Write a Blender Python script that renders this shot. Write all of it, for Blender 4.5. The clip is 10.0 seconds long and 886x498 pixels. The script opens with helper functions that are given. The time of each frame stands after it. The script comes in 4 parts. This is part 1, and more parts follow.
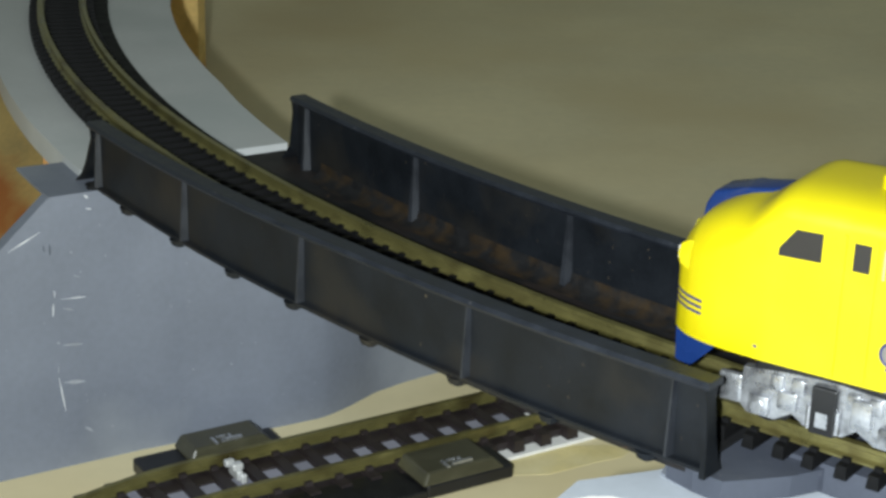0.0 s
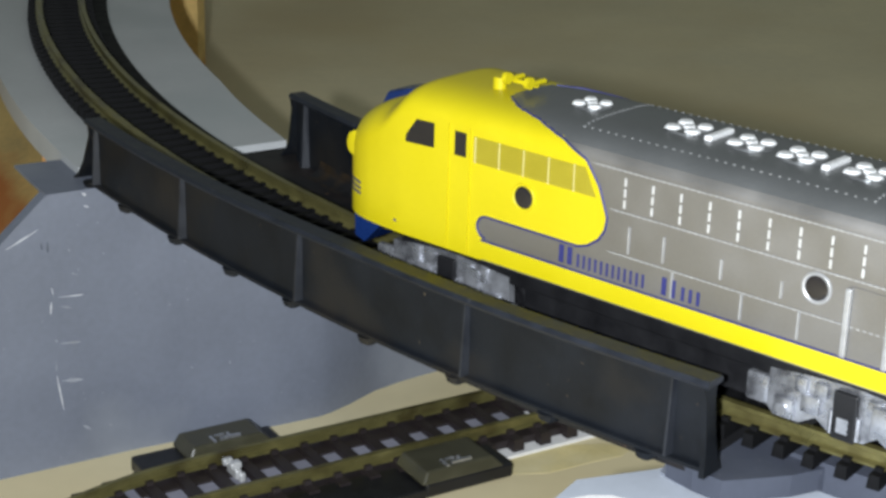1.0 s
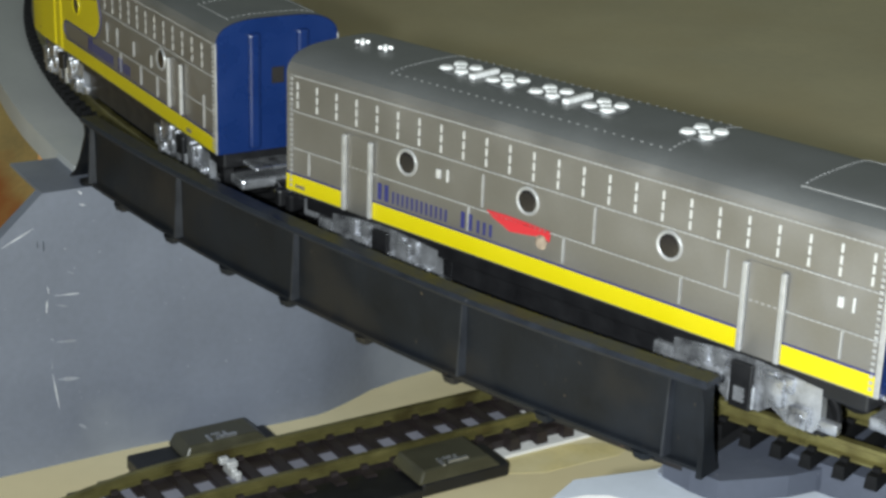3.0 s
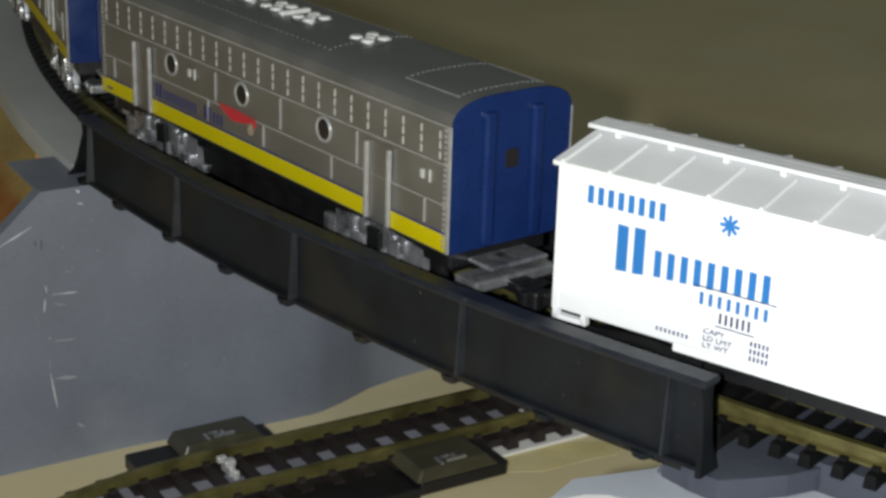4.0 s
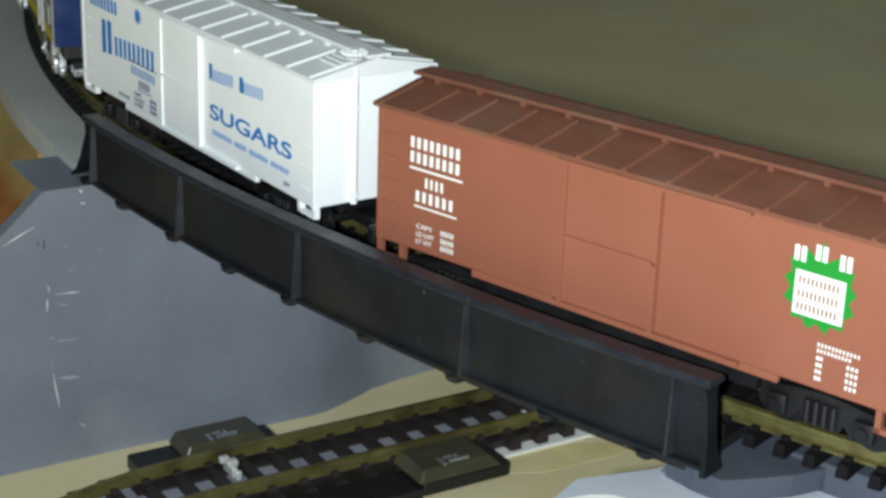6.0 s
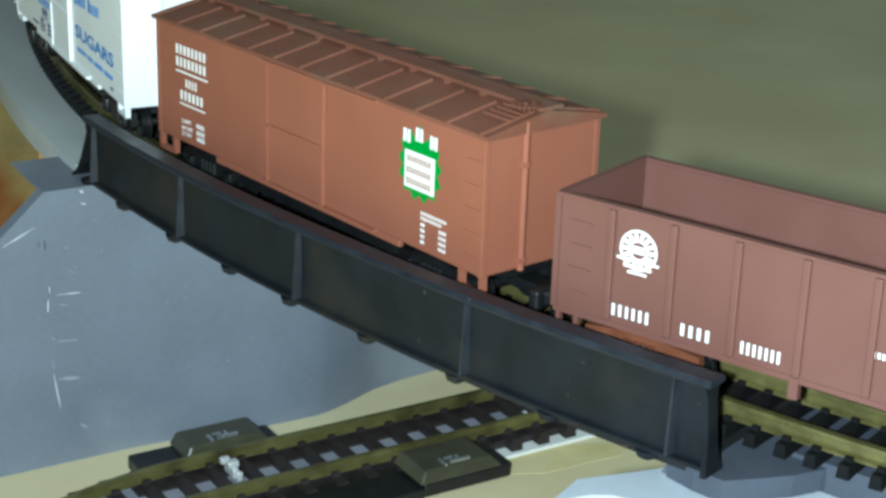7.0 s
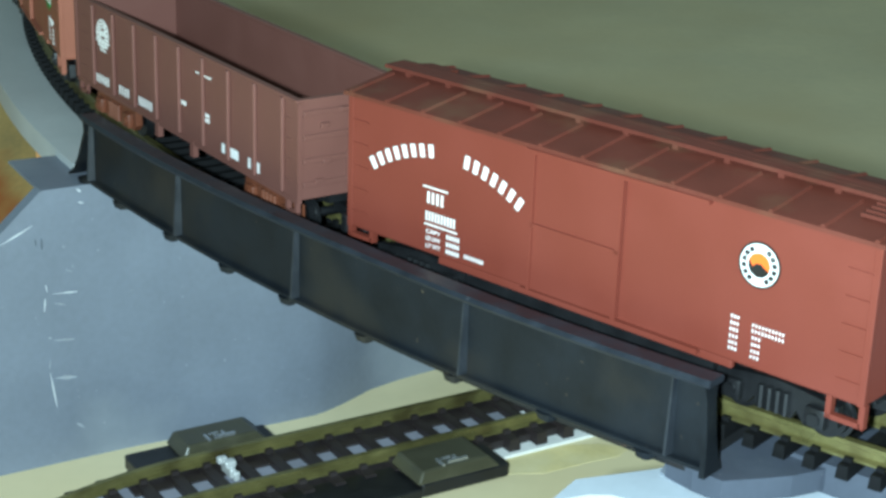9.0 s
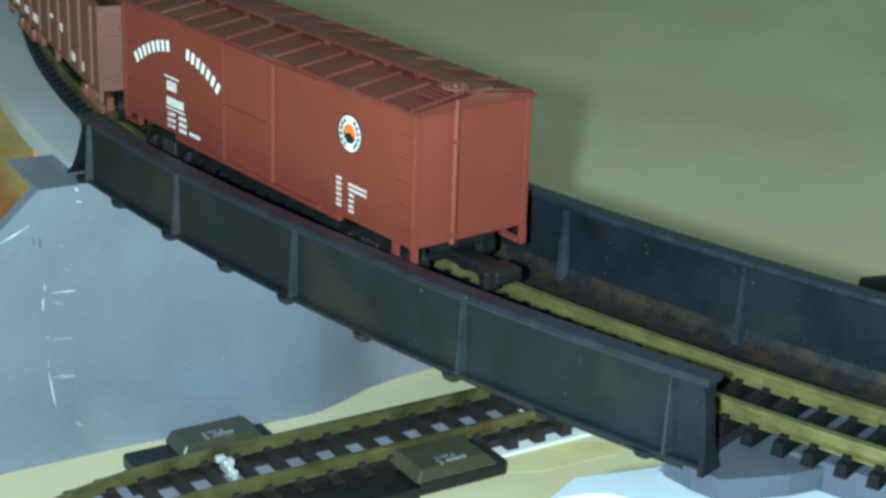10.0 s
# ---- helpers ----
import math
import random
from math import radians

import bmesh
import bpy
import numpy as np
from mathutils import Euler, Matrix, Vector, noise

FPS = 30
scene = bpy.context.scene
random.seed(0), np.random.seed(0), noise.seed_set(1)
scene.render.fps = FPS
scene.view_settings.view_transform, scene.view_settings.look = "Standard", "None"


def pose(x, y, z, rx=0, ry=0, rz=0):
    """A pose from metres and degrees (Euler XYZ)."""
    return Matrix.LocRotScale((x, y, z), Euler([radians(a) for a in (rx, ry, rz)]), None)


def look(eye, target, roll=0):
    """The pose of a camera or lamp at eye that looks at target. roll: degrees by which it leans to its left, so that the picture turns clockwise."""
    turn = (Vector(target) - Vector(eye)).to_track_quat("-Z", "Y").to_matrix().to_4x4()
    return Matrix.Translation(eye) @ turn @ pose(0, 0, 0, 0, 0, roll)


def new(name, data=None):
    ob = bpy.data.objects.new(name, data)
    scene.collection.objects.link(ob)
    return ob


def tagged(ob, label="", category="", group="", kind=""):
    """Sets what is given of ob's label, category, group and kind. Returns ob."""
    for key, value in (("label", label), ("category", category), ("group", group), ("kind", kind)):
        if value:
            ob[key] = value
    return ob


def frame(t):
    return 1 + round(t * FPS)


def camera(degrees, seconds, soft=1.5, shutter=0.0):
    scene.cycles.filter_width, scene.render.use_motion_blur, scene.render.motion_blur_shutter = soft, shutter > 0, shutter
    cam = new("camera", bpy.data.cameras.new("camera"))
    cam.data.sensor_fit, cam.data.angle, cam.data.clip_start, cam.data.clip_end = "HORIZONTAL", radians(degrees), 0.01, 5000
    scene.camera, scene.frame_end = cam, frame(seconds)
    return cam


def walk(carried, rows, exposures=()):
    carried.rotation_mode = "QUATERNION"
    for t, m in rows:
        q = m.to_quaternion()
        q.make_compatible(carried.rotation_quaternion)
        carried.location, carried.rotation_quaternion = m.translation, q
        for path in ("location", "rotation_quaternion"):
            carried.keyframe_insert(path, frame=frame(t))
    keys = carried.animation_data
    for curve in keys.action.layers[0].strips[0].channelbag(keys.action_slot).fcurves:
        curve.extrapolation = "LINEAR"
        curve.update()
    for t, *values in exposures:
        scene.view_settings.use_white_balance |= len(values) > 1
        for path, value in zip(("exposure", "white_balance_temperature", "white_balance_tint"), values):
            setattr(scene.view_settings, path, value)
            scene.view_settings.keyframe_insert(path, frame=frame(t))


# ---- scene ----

U = 0.001            # lengths below are in millimetres
ZR = 57.0            # rail top above the table top
CX, CY, R = 282.4, 492.4, 388.1   # centre and radius of the curved track

# ---- camera ----
cam = camera(28.83, 10.0, soft=3.0)
EYES = [
    (0.0, (0.78, -1.29, 87.57), (-0.72, 233.40, 1.44), 1.635),
    (0.5, (0.46, 0.10, 87.22), (-0.79, 234.74, 0.95), 1.675),
    (1.0, (1.04, -0.31, 87.14), (-0.56, 234.30, 0.79), 1.660),
    (1.5, (0.84, 0.02, 87.05), (-0.57, 234.56, 0.50), 1.692),
    (2.0, (0.59, -0.17, 87.52), (-0.10, 234.27, 0.71), 1.760),
    (2.5, (0.86, -0.06, 87.05), (-0.18, 234.52, 0.62), 1.815),
    (4.0, (0.65, 0.45, 87.26), (0.12, 234.84, 0.32), 1.826),
    (4.5, (0.32, -0.01, 87.22), (-0.01, 234.46, 0.47), 1.931),
    (5.0, (0.00, 0.00, 87.21), (0.00, 234.45, 0.40), 1.954),
    (5.5, (0.08, 0.48, 86.97), (-0.21, 234.96, 0.27), 1.944),
    (7.0, (0.44, 0.64, 86.53), (-0.49, 235.26, 0.20), 1.891),
    (7.5, (0.33, 1.11, 86.50), (-0.58, 235.67, 0.01), 1.869),
    (8.0, (0.09, 0.93, 86.55), (-0.53, 235.50, 0.08), 1.953),
    (8.5, (0.20, 1.06, 86.46), (-0.30, 235.64, 0.02), 1.979),
    (9.0, (0.32, 1.21, 86.06), (-0.22, 235.89, -0.13), 2.023),
    (9.5, (0.08, 0.77, 86.21), (-0.09, 235.47, 0.10), 2.069),
    (10.0, (0.11, 1.10, 86.32), (0.04, 235.65, -0.21), 1.995),
]


def lifted(p):
    return (p[0] * U, p[1] * U, (p[2] + ZR) * U)


EXPOSURES = [(0.0, 0.0, 6250, 8), (0.5, -0.08, 6200, 11), (1.0, -0.15, 6120, 15), (1.6, 0.0, 6100, 14), (2.5, -0.06, 6180, 13), (3.2, -0.3, 6300, 9), (4.0, -0.86, 6620, 12), (4.5, -1.14, 6420, 11), (5.0, -1.0, 6350, 10), (5.7, -0.66, 6300, 9), (6.8, -0.04, 5550, -4), (7.5, 0.13, 5430, -5), (8.5, 0.30, 5280, -8), (9.2, 0.36, 5200, -10), (10.0, 0.48, 5130, -12)]
walk(cam, [(t, look(lifted(e), lifted(g), r)) for t, e, g, r in EYES], EXPOSURES)

# ---- light: the phone's lamp beside the lens, and the dim room ----
world = bpy.data.worlds.new("room_light")
world.use_nodes = True
world.node_tree.nodes["Background"].inputs[0].default_value = (0.90, 1.0, 0.86, 1)
world.node_tree.nodes["Background"].inputs[1].default_value = 0.175
scene.world = world
lamp = bpy.data.lights.new("phone_lamp", "POINT")
lamp.energy, lamp.color, lamp.shadow_soft_size = 4.9, (0.95, 1.0, 0.98), 0.003
phone_lamp = new("phone_lamp", lamp)
phone_lamp.location = lifted((-14.3, -11.0, 90.0))


# ---- materials ----
def paint(name, color, rough=0.5, metal=0.0, spots=None, amount=0.25, size=8.0, fine=0.8, bump=0.15, spec=0.5, stretch=(1, 1, 1), edge=(0.52, 0.68), specks=None, speck_at=0.70):
    """Paint with blotches of size mm, grain of fine mm, and stains of the colour spots."""
    m = bpy.data.materials.new(name)
    m.use_nodes = True
    nt = m.node_tree
    b = nt.nodes["Principled BSDF"]
    co = nt.nodes.new("ShaderNodeTexCoord")
    mp = nt.nodes.new("ShaderNodeMapping")
    mp.inputs["Scale"].default_value = stretch
    nt.links.new(co.outputs["Object"], mp.inputs[0])
    big, small = nt.nodes.new("ShaderNodeTexNoise"), nt.nodes.new("ShaderNodeTexNoise")
    big.inputs["Scale"].default_value, small.inputs["Scale"].default_value = 1000 / size, 1000 / fine
    big.inputs["Detail"].default_value, small.inputs["Detail"].default_value = 4, 3
    for n in (big, small):
        nt.links.new(mp.outputs[0], n.inputs["Vector"])
    add = nt.nodes.new("ShaderNodeMath")
    add.operation = "MULTIPLY_ADD"
    add.inputs[1].default_value = 0.4
    nt.links.new(small.outputs[0], add.inputs[0])
    nt.links.new(big.outputs[0], add.inputs[2])
    ramp = nt.nodes.new("ShaderNodeMapRange")
    ramp.inputs[1].default_value, ramp.inputs[2].default_value = 0.4, 1.0
    ramp.inputs[3].default_value, ramp.inputs[4].default_value = 1 - amount, 1 + amount * 0.6
    nt.links.new(add.outputs[0], ramp.inputs[0])
    mul = nt.nodes.new("ShaderNodeMix")
    mul.data_type, mul.blend_type = "RGBA", "MULTIPLY"
    mul.inputs[0].default_value = 1
    mul.inputs[6].default_value = (*color, 1)
    nt.links.new(ramp.outputs[0], mul.inputs[7])
    out = mul.outputs[2]
    if spots:
        stain = nt.nodes.new("ShaderNodeTexNoise")
        stain.inputs["Scale"].default_value, stain.inputs["Detail"].default_value = 1000 / (size * 1.7), 6
        nt.links.new(mp.outputs[0], stain.inputs["Vector"])
        k = nt.nodes.new("ShaderNodeMapRange")
        k.inputs[1].default_value, k.inputs[2].default_value = edge
        nt.links.new(stain.outputs[0], k.inputs[0])
        mix = nt.nodes.new("ShaderNodeMix")
        mix.data_type = "RGBA"
        nt.links.new(k.outputs[0], mix.inputs[0])
        nt.links.new(out, mix.inputs[6])
        mix.inputs[7].default_value = (*spots, 1)
        out = mix.outputs[2]
    if specks:
        dust = nt.nodes.new("ShaderNodeTexNoise")
        dust.inputs["Scale"].default_value, dust.inputs["Detail"].default_value = 1100, 5
        nt.links.new(mp.outputs[0], dust.inputs["Vector"])
        k = nt.nodes.new("ShaderNodeMapRange")
        k.inputs[1].default_value, k.inputs[2].default_value = speck_at, speck_at + 0.05
        nt.links.new(dust.outputs[0], k.inputs[0])
        mix = nt.nodes.new("ShaderNodeMix")
        mix.data_type = "RGBA"
        nt.links.new(k.outputs[0], mix.inputs[0])
        nt.links.new(out, mix.inputs[6])
        mix.inputs[7].default_value = (*specks, 1)
        out = mix.outputs[2]
    nt.links.new(out, b.inputs["Base Color"])
    b.inputs["Metallic"].default_value = metal
    b.inputs["Specular IOR Level"].default_value = spec
    rr = nt.nodes.new("ShaderNodeMapRange")
    rr.inputs[1].default_value, rr.inputs[2].default_value = 0.3, 0.7
    rr.inputs[3].default_value, rr.inputs[4].default_value = rough - 0.08, rough + 0.1
    nt.links.new(big.outputs[0], rr.inputs[0])
    nt.links.new(rr.outputs[0], b.inputs["Roughness"])
    if bump:
        bp = nt.nodes.new("ShaderNodeBump")
        bp.inputs["Strength"].default_value, bp.inputs["Distance"].default_value = bump, 0.0003
        nt.links.new(add.outputs[0], bp.inputs["Height"])
        nt.links.new(bp.outputs[0], b.inputs["Normal"])
    return m


plywood = paint("plywood", (0.71, 0.62, 0.39), 0.6, spots=(0.62, 0.51, 0.285), amount=0.13, edge=(0.42, 0.72), size=55, fine=4.0, stretch=(1, 1, 1), bump=0.06)
stained_wood = paint("stained_wood", (0.65, 0.54, 0.25), 0.6, spots=(0.70, 0.61, 0.36), amount=0.25, size=9, fine=1.2, bump=0.06, edge=(0.4, 0.62))
pine = paint("pine", (0.72, 0.50, 0.17), 0.6, spots=(0.50, 0.17, 0.03), amount=0.35, edge=(0.48, 0.62), size=14, fine=1.5, stretch=(1, 0.35, 1))
grey_paint = paint("grey_paint", (0.150, 0.165, 0.206), 0.55, spots=(0.215, 0.23, 0.26), amount=0.2, specks=(0.30, 0.31, 0.34), speck_at=0.71, size=30, fine=1.2, bump=0.1)
pale_grey = paint("pale_grey", (0.47, 0.48, 0.48), 0.6, spots=(0.40, 0.42, 0.42), amount=0.12, size=22, fine=1.0)
abutment_grey = paint("abutment_grey", (0.40, 0.43, 0.48), 0.55, amount=0.12, size=20, fine=1.0)
rim_shade = paint("rim_shade", (0.17, 0.185, 0.22), 0.55, amount=0.2, size=8)
scuffed = paint("scuffed", (0.33, 0.26, 0.20), 0.5, spots=(0.12, 0.09, 0.07), amount=0.3, size=0.8)
nick = paint("nick", (0.07, 0.08, 0.10), 0.6, amount=0.2)
faint = paint("faint_scratch", (0.27, 0.285, 0.32), 0.6, amount=0.3, size=3)
rust_streaked = paint("rust_streaked", (0.009, 0.009, 0.010), 0.55, spots=(0.027, 0.017, 0.008), amount=0.4, spec=0.3, size=2.2, fine=0.5, bump=0.3, edge=(0.47, 0.68))
# girder black made paler and bluer, as the sheen along the top flange
flange_sheen = paint("flange_sheen", (0.013, 0.0155, 0.022), 0.45, amount=0.5, spec=0.4, size=4, fine=0.5, bump=0.25, specks=(0.05, 0.05, 0.055), speck_at=0.69)
scratch = paint("scratch", (0.50, 0.51, 0.54), 0.6, amount=0.3, size=3)
girder_black = paint("girder_black", (0.0066, 0.0082, 0.0112), 0.52, spots=(0.014, 0.013, 0.012), amount=0.5, spec=0.25, specks=(0.060, 0.048, 0.034), speck_at=0.70, size=9, fine=0.7, bump=0.25)
# lighter copy of the girder black, for light caught by the ribs
rib_lit_black = paint("rib_lit_black", (0.016, 0.018, 0.023), 0.5, amount=0.45, spec=0.4, size=3, fine=0.5, bump=0.2)
deck_black = paint("deck_black", (0.009, 0.009, 0.010), 0.55, spots=(0.022, 0.016, 0.014), amount=0.4, spec=0.3, specks=(0.10, 0.06, 0.035), speck_at=0.69, size=7, fine=0.6, bump=0.3, edge=(0.5, 0.7))
tie_black = paint("tie_black", (0.0045, 0.0045, 0.005), 0.65, spec=0.15, amount=0.4, size=3, fine=0.4)
tie_brown = paint("tie_brown", (0.022, 0.016, 0.016), 0.5, amount=0.35, size=4, fine=0.5)
brass = paint("brass", (0.24, 0.215, 0.080), 0.34, 0.7, spots=(0.12, 0.10, 0.038), amount=0.35, size=5, fine=0.5, bump=0.15)
cover_olive = paint("cover_olive", (0.050, 0.047, 0.028), 0.35, amount=0.3, size=5, fine=0.6)
grille_yellow = paint("grille_yellow", (0.30, 0.25, 0.012), 0.5, amount=0.12, size=5, fine=0.4)
pale_yellow = paint("pale_yellow", (0.62, 0.55, 0.22), 0.4, amount=0.1, size=2)
yellow = paint("yellow_paint", (0.52, 0.435, 0.0), 0.4, amount=0.05, size=9, fine=0.7, bump=0.04)
silver = paint("silver_paint", (0.30, 0.29, 0.277), 0.42, 0.78, amount=0.10, size=7, fine=0.4, bump=0.05)
silver_mid = paint("silver_mid", (0.40, 0.40, 0.40), 0.36, 0.4, amount=0.25, size=2, fine=0.4, bump=0.05)
silver_bright = paint("silver_bright", (0.62, 0.62, 0.62), 0.34, 0.4, amount=0.10, size=3, fine=0.4, bump=0.05)
chrome = paint("truck_silver", (0.52, 0.53, 0.56), 0.28, 0.8, spots=(0.12, 0.12, 0.13), amount=0.4, size=2.2, fine=0.4, bump=0.3)
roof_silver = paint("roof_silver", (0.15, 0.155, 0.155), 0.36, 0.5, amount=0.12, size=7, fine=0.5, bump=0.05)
blue = paint("blue_paint", (0.007, 0.023, 0.105), 0.28, amount=0.15, size=6, fine=0.5, bump=0.05)
gap_grey = paint("gap_grey", (0.24, 0.24, 0.29), 0.6, amount=0.2)
# blue-grey of the bearing surface, with the shade there mixed into the colour
bearing_shade_grey = paint("bearing_shade_grey", (0.050, 0.056, 0.076), 0.55, amount=0.2, specks=(0.2, 0.2, 0.22), speck_at=0.70)
# near-white that puts the roof metal's specular highlights into the colour
roof_glint = paint("roof_glint", (0.86, 0.86, 0.85), 0.28, 0.2, amount=0.1, size=2)
ink_blue = paint("ink_blue", (0.022, 0.025, 0.13), 0.5, amount=0.1)
sky_blue = paint("print_blue", (0.015, 0.17, 0.50), 0.5, amount=0.1)
lens_dark = paint("lens_dark", (0.018, 0.016, 0.016), 0.18, amount=0.2, bump=0.02)
dark = paint("dark_opening", (0.012, 0.010, 0.009), 0.6, amount=0.2)
black_plastic = paint("black_plastic", (0.007, 0.007, 0.008), 0.42, amount=0.3, size=4, fine=0.5)
white_paint = paint("white_plastic", (0.84, 0.85, 0.87), 0.45, amount=0.04, size=10, fine=0.6, bump=0.04)
white_roof = paint("white_roof", (0.72, 0.73, 0.745), 0.5, amount=0.08, size=8, fine=0.6, bump=0.05)
print_white = paint("print_white", (0.78, 0.77, 0.76), 0.5, amount=0.1, size=2)
salmon = paint("salmon_red", (0.25, 0.088, 0.052), 0.5, spec=0.3, amount=0.07, size=9, fine=0.6, bump=0.05)
salmon_roof = paint("salmon_roof", (0.17, 0.065, 0.04), 0.55, spots=(0.16, 0.085, 0.055), spec=0.3, amount=0.2, size=7, fine=0.6, bump=0.08)
oxide = paint("oxide_red", (0.135, 0.030, 0.019), 0.5, spec=0.3, amount=0.08, size=9, fine=0.6, bump=0.05)
oxide_roof = paint("oxide_roof", (0.095, 0.024, 0.015), 0.55, spots=(0.105, 0.047, 0.027), spec=0.3, amount=0.2, size=7, fine=0.6, bump=0.08)
maroon = paint("gondola_maroon", (0.135, 0.058, 0.046), 0.5, spec=0.3, amount=0.08, size=9, fine=0.6, bump=0.06)
dull_rust = paint("dull_rust", (0.10, 0.035, 0.018), 0.5, amount=0.3, size=3, fine=0.4)
rust_plastic = paint("truck_rust", (0.13, 0.042, 0.02), 0.45, amount=0.3, size=3, fine=0.4)
leaf_green = paint("leaf_green", (0.01, 0.22, 0.02), 0.5, amount=0.1)
orange = paint("print_orange", (0.75, 0.13, 0.01), 0.5, amount=0.05)
red = paint("print_red", (0.46, 0.022, 0.03), 0.5, amount=0.1)


# ---- building helpers, all in millimetres ----
def part(name, bm, material, parent=None, label=""):
    me = bpy.data.meshes.new(name)
    bmesh.ops.recalc_face_normals(bm, faces=bm.faces)
    bmesh.ops.scale(bm, vec=(U, U, U), verts=bm.verts)
    bm.to_mesh(me)
    bm.free()
    me.materials.append(material)
    ob = new(name, me)
    ob.parent = parent
    return tagged(ob, label)


def soft_edges(ob, degrees=40):
    for p in ob.data.polygons:
        p.use_smooth = True
    ob.data.set_sharp_from_angle(angle=radians(degrees))
    return ob


def box(bm, x0, x1, y0, y1, z0, z1, bevel=0.0, top=None):
    """A box; top=(dx0, dx1, dy0, dy1) moves its upper corners inward."""
    d = top or (0, 0, 0, 0)
    vs = [bm.verts.new(p) for p in (
        (x0, y0, z0), (x1, y0, z0), (x1, y1, z0), (x0, y1, z0),
        (x0 + d[0], y0 + d[2], z1), (x1 - d[1], y0 + d[2], z1), (x1 - d[1], y1 - d[3], z1), (x0 + d[0], y1 - d[3], z1))]
    fs = [bm.faces.new([vs[i] for i in f]) for f in ((3, 2, 1, 0), (4, 5, 6, 7), (0, 1, 5, 4), (1, 2, 6, 5), (2, 3, 7, 6), (3, 0, 4, 7))]
    if bevel:
        es = list({e for f in fs for e in f.edges})
        bmesh.ops.bevel(bm, geom=es, offset=bevel, segments=2, affect="EDGES", profile=0.5)
    return bm


def boxes(*rows, bevel=0.0):
    bm = bmesh.new()
    for r in rows:
        box(bm, *r, bevel=bevel)
    return bm


def prism(bm, outline, y0, y1):
    """An outline of (x, z) pushed from y0 to y1."""
    a = [bm.verts.new((x, y0, z)) for x, z in outline]
    b = [bm.verts.new((x, y1, z)) for x, z in outline]
    n = len(outline)
    bm.faces.new(a)
    bm.faces.new(b[::-1])
    for i in range(n):
        bm.faces.new((a[i], b[i], b[(i + 1) % n], a[(i + 1) % n]))
    return bm


def drum(bm, c, axis, r, h, n=16, r2=None):
    """A cylinder or cone of height h about c along the axis x, y or z."""
    turn = {"z": Matrix(), "y": Matrix.Rotation(math.pi / 2, 4, "X"), "x": Matrix.Rotation(math.pi / 2, 4, "Y")}[axis]
    bmesh.ops.create_cone(bm, cap_ends=True, segments=n, radius1=r, radius2=r if r2 is None else r2, depth=h, matrix=Matrix.Translation(c) @ turn)
    return bm


def at(rad, th, z):
    """A point of the curve: rad outward from the track's centre line, at the angle th, z above rail top."""
    a = radians(th)
    rad -= min(1.6, 0.07 * max(0.0, 206 - th))     # the bend tightens beyond the bridge
    return (CX + (R + rad) * math.cos(a), CY + (R + rad) * math.sin(a), z + ZR)


def sweep(bm, profile, th0, th1, n):
    """A closed profile of (rad, z), or a function of the angle that gives one, carried along the curve."""
    steps = [th0 + (th1 - th0) * i / n for i in range(n + 1)]
    rings = [[bm.verts.new(at(r, th, z)) for r, z in (profile(th) if callable(profile) else profile)] for th in steps]
    m = len(rings[0])
    for a, b in zip(rings, rings[1:]):
        for j in range(m):
            bm.faces.new((a[j], a[(j + 1) % m], b[(j + 1) % m], b[j]))
    bm.faces.new(rings[0])
    bm.faces.new(rings[-1][::-1])
    return bm


def curved_box(bm, r0, r1, th0, th1, z0, z1, n=1):
    return sweep(bm, [(r0, z0), (r1, z0), (r1, z1), (r0, z1)], th0, th1, n)


# ---- table, abutments, roadbed ----
table = part("table_top", boxes((-700, 1100, -400, 1700, -18, 0)), plywood)
tagged(table, "cream plywood table top with faint grain", "table top", kind="structure")

bm = bmesh.new()
prism(bm, [(-260, 0.0), (0, 0.0), (0, 3.0), (-260, 3.0)], 0, 520)
board = part("wood_board", bm, pine)
board.matrix_basis = pose(-0.047, 0.300, 0, 0, 0, 8.46)
tagged(board, "knotty orange pine board lying on the table", "board")

bm = bmesh.new()
sweep(bm, lambda th: [(r, z) for r, z in ((-26.0 + 0.42 * max(0.0, th - 204), -9), (16.6, -9), (16.6, -4.6), (-26.0 + 0.42 * max(0.0, th - 204), -4.6))], 122, 211.0, 89)
roadbed = part("roadbed", bm, pale_grey)
tagged(roadbed, "pale grey painted roadbed board under the curved track", "roadbed", kind="structure")
soft_edges(roadbed)
bm = bmesh.new()
curved_box(bm, -10.8, 7.2, 122, 211.6, -4.6, -3.75, 88)
part("ballast_strip", bm, tie_black, roadbed, "matt black strip under the ties")
for a in (171.4, 188, 202):
    bm = bmesh.new()
    curved_box(bm, -18, 8, a, a + 1.2, -ZR, -10, 1)
    part("riser", bm, pine, roadbed)

bm = bmesh.new()
outline = [(7.0, 277.6), (11.2, 280.3), (17.5, 284.6), (23.8, 288.0), (30.0, 289.2), (35.3, 287.8), (33.0, 284.2), (27.6, 281.5), (19.2, 276.5), (11.6, 275.6)]
lo, hi = [bm.verts.new((x, y, -0.5)) for x, y in outline], [bm.verts.new((x, y, 0.06)) for x, y in outline]
bm.faces.new(lo)
bm.faces.new(hi[::-1])
for i in range(len(outline)):
    j = (i + 1) % len(outline)
    bm.faces.new((lo[i], hi[i], hi[j], lo[j]))
part("stain", bm, stained_wood, table, "yellow stain in the plywood")

# radial end board of the far abutment, with its sloping shoulder
left_abutment = new("left_abutment")
tagged(left_abutment, "grey painted abutment board with white scratches along its corner", "abutment", kind="structure")


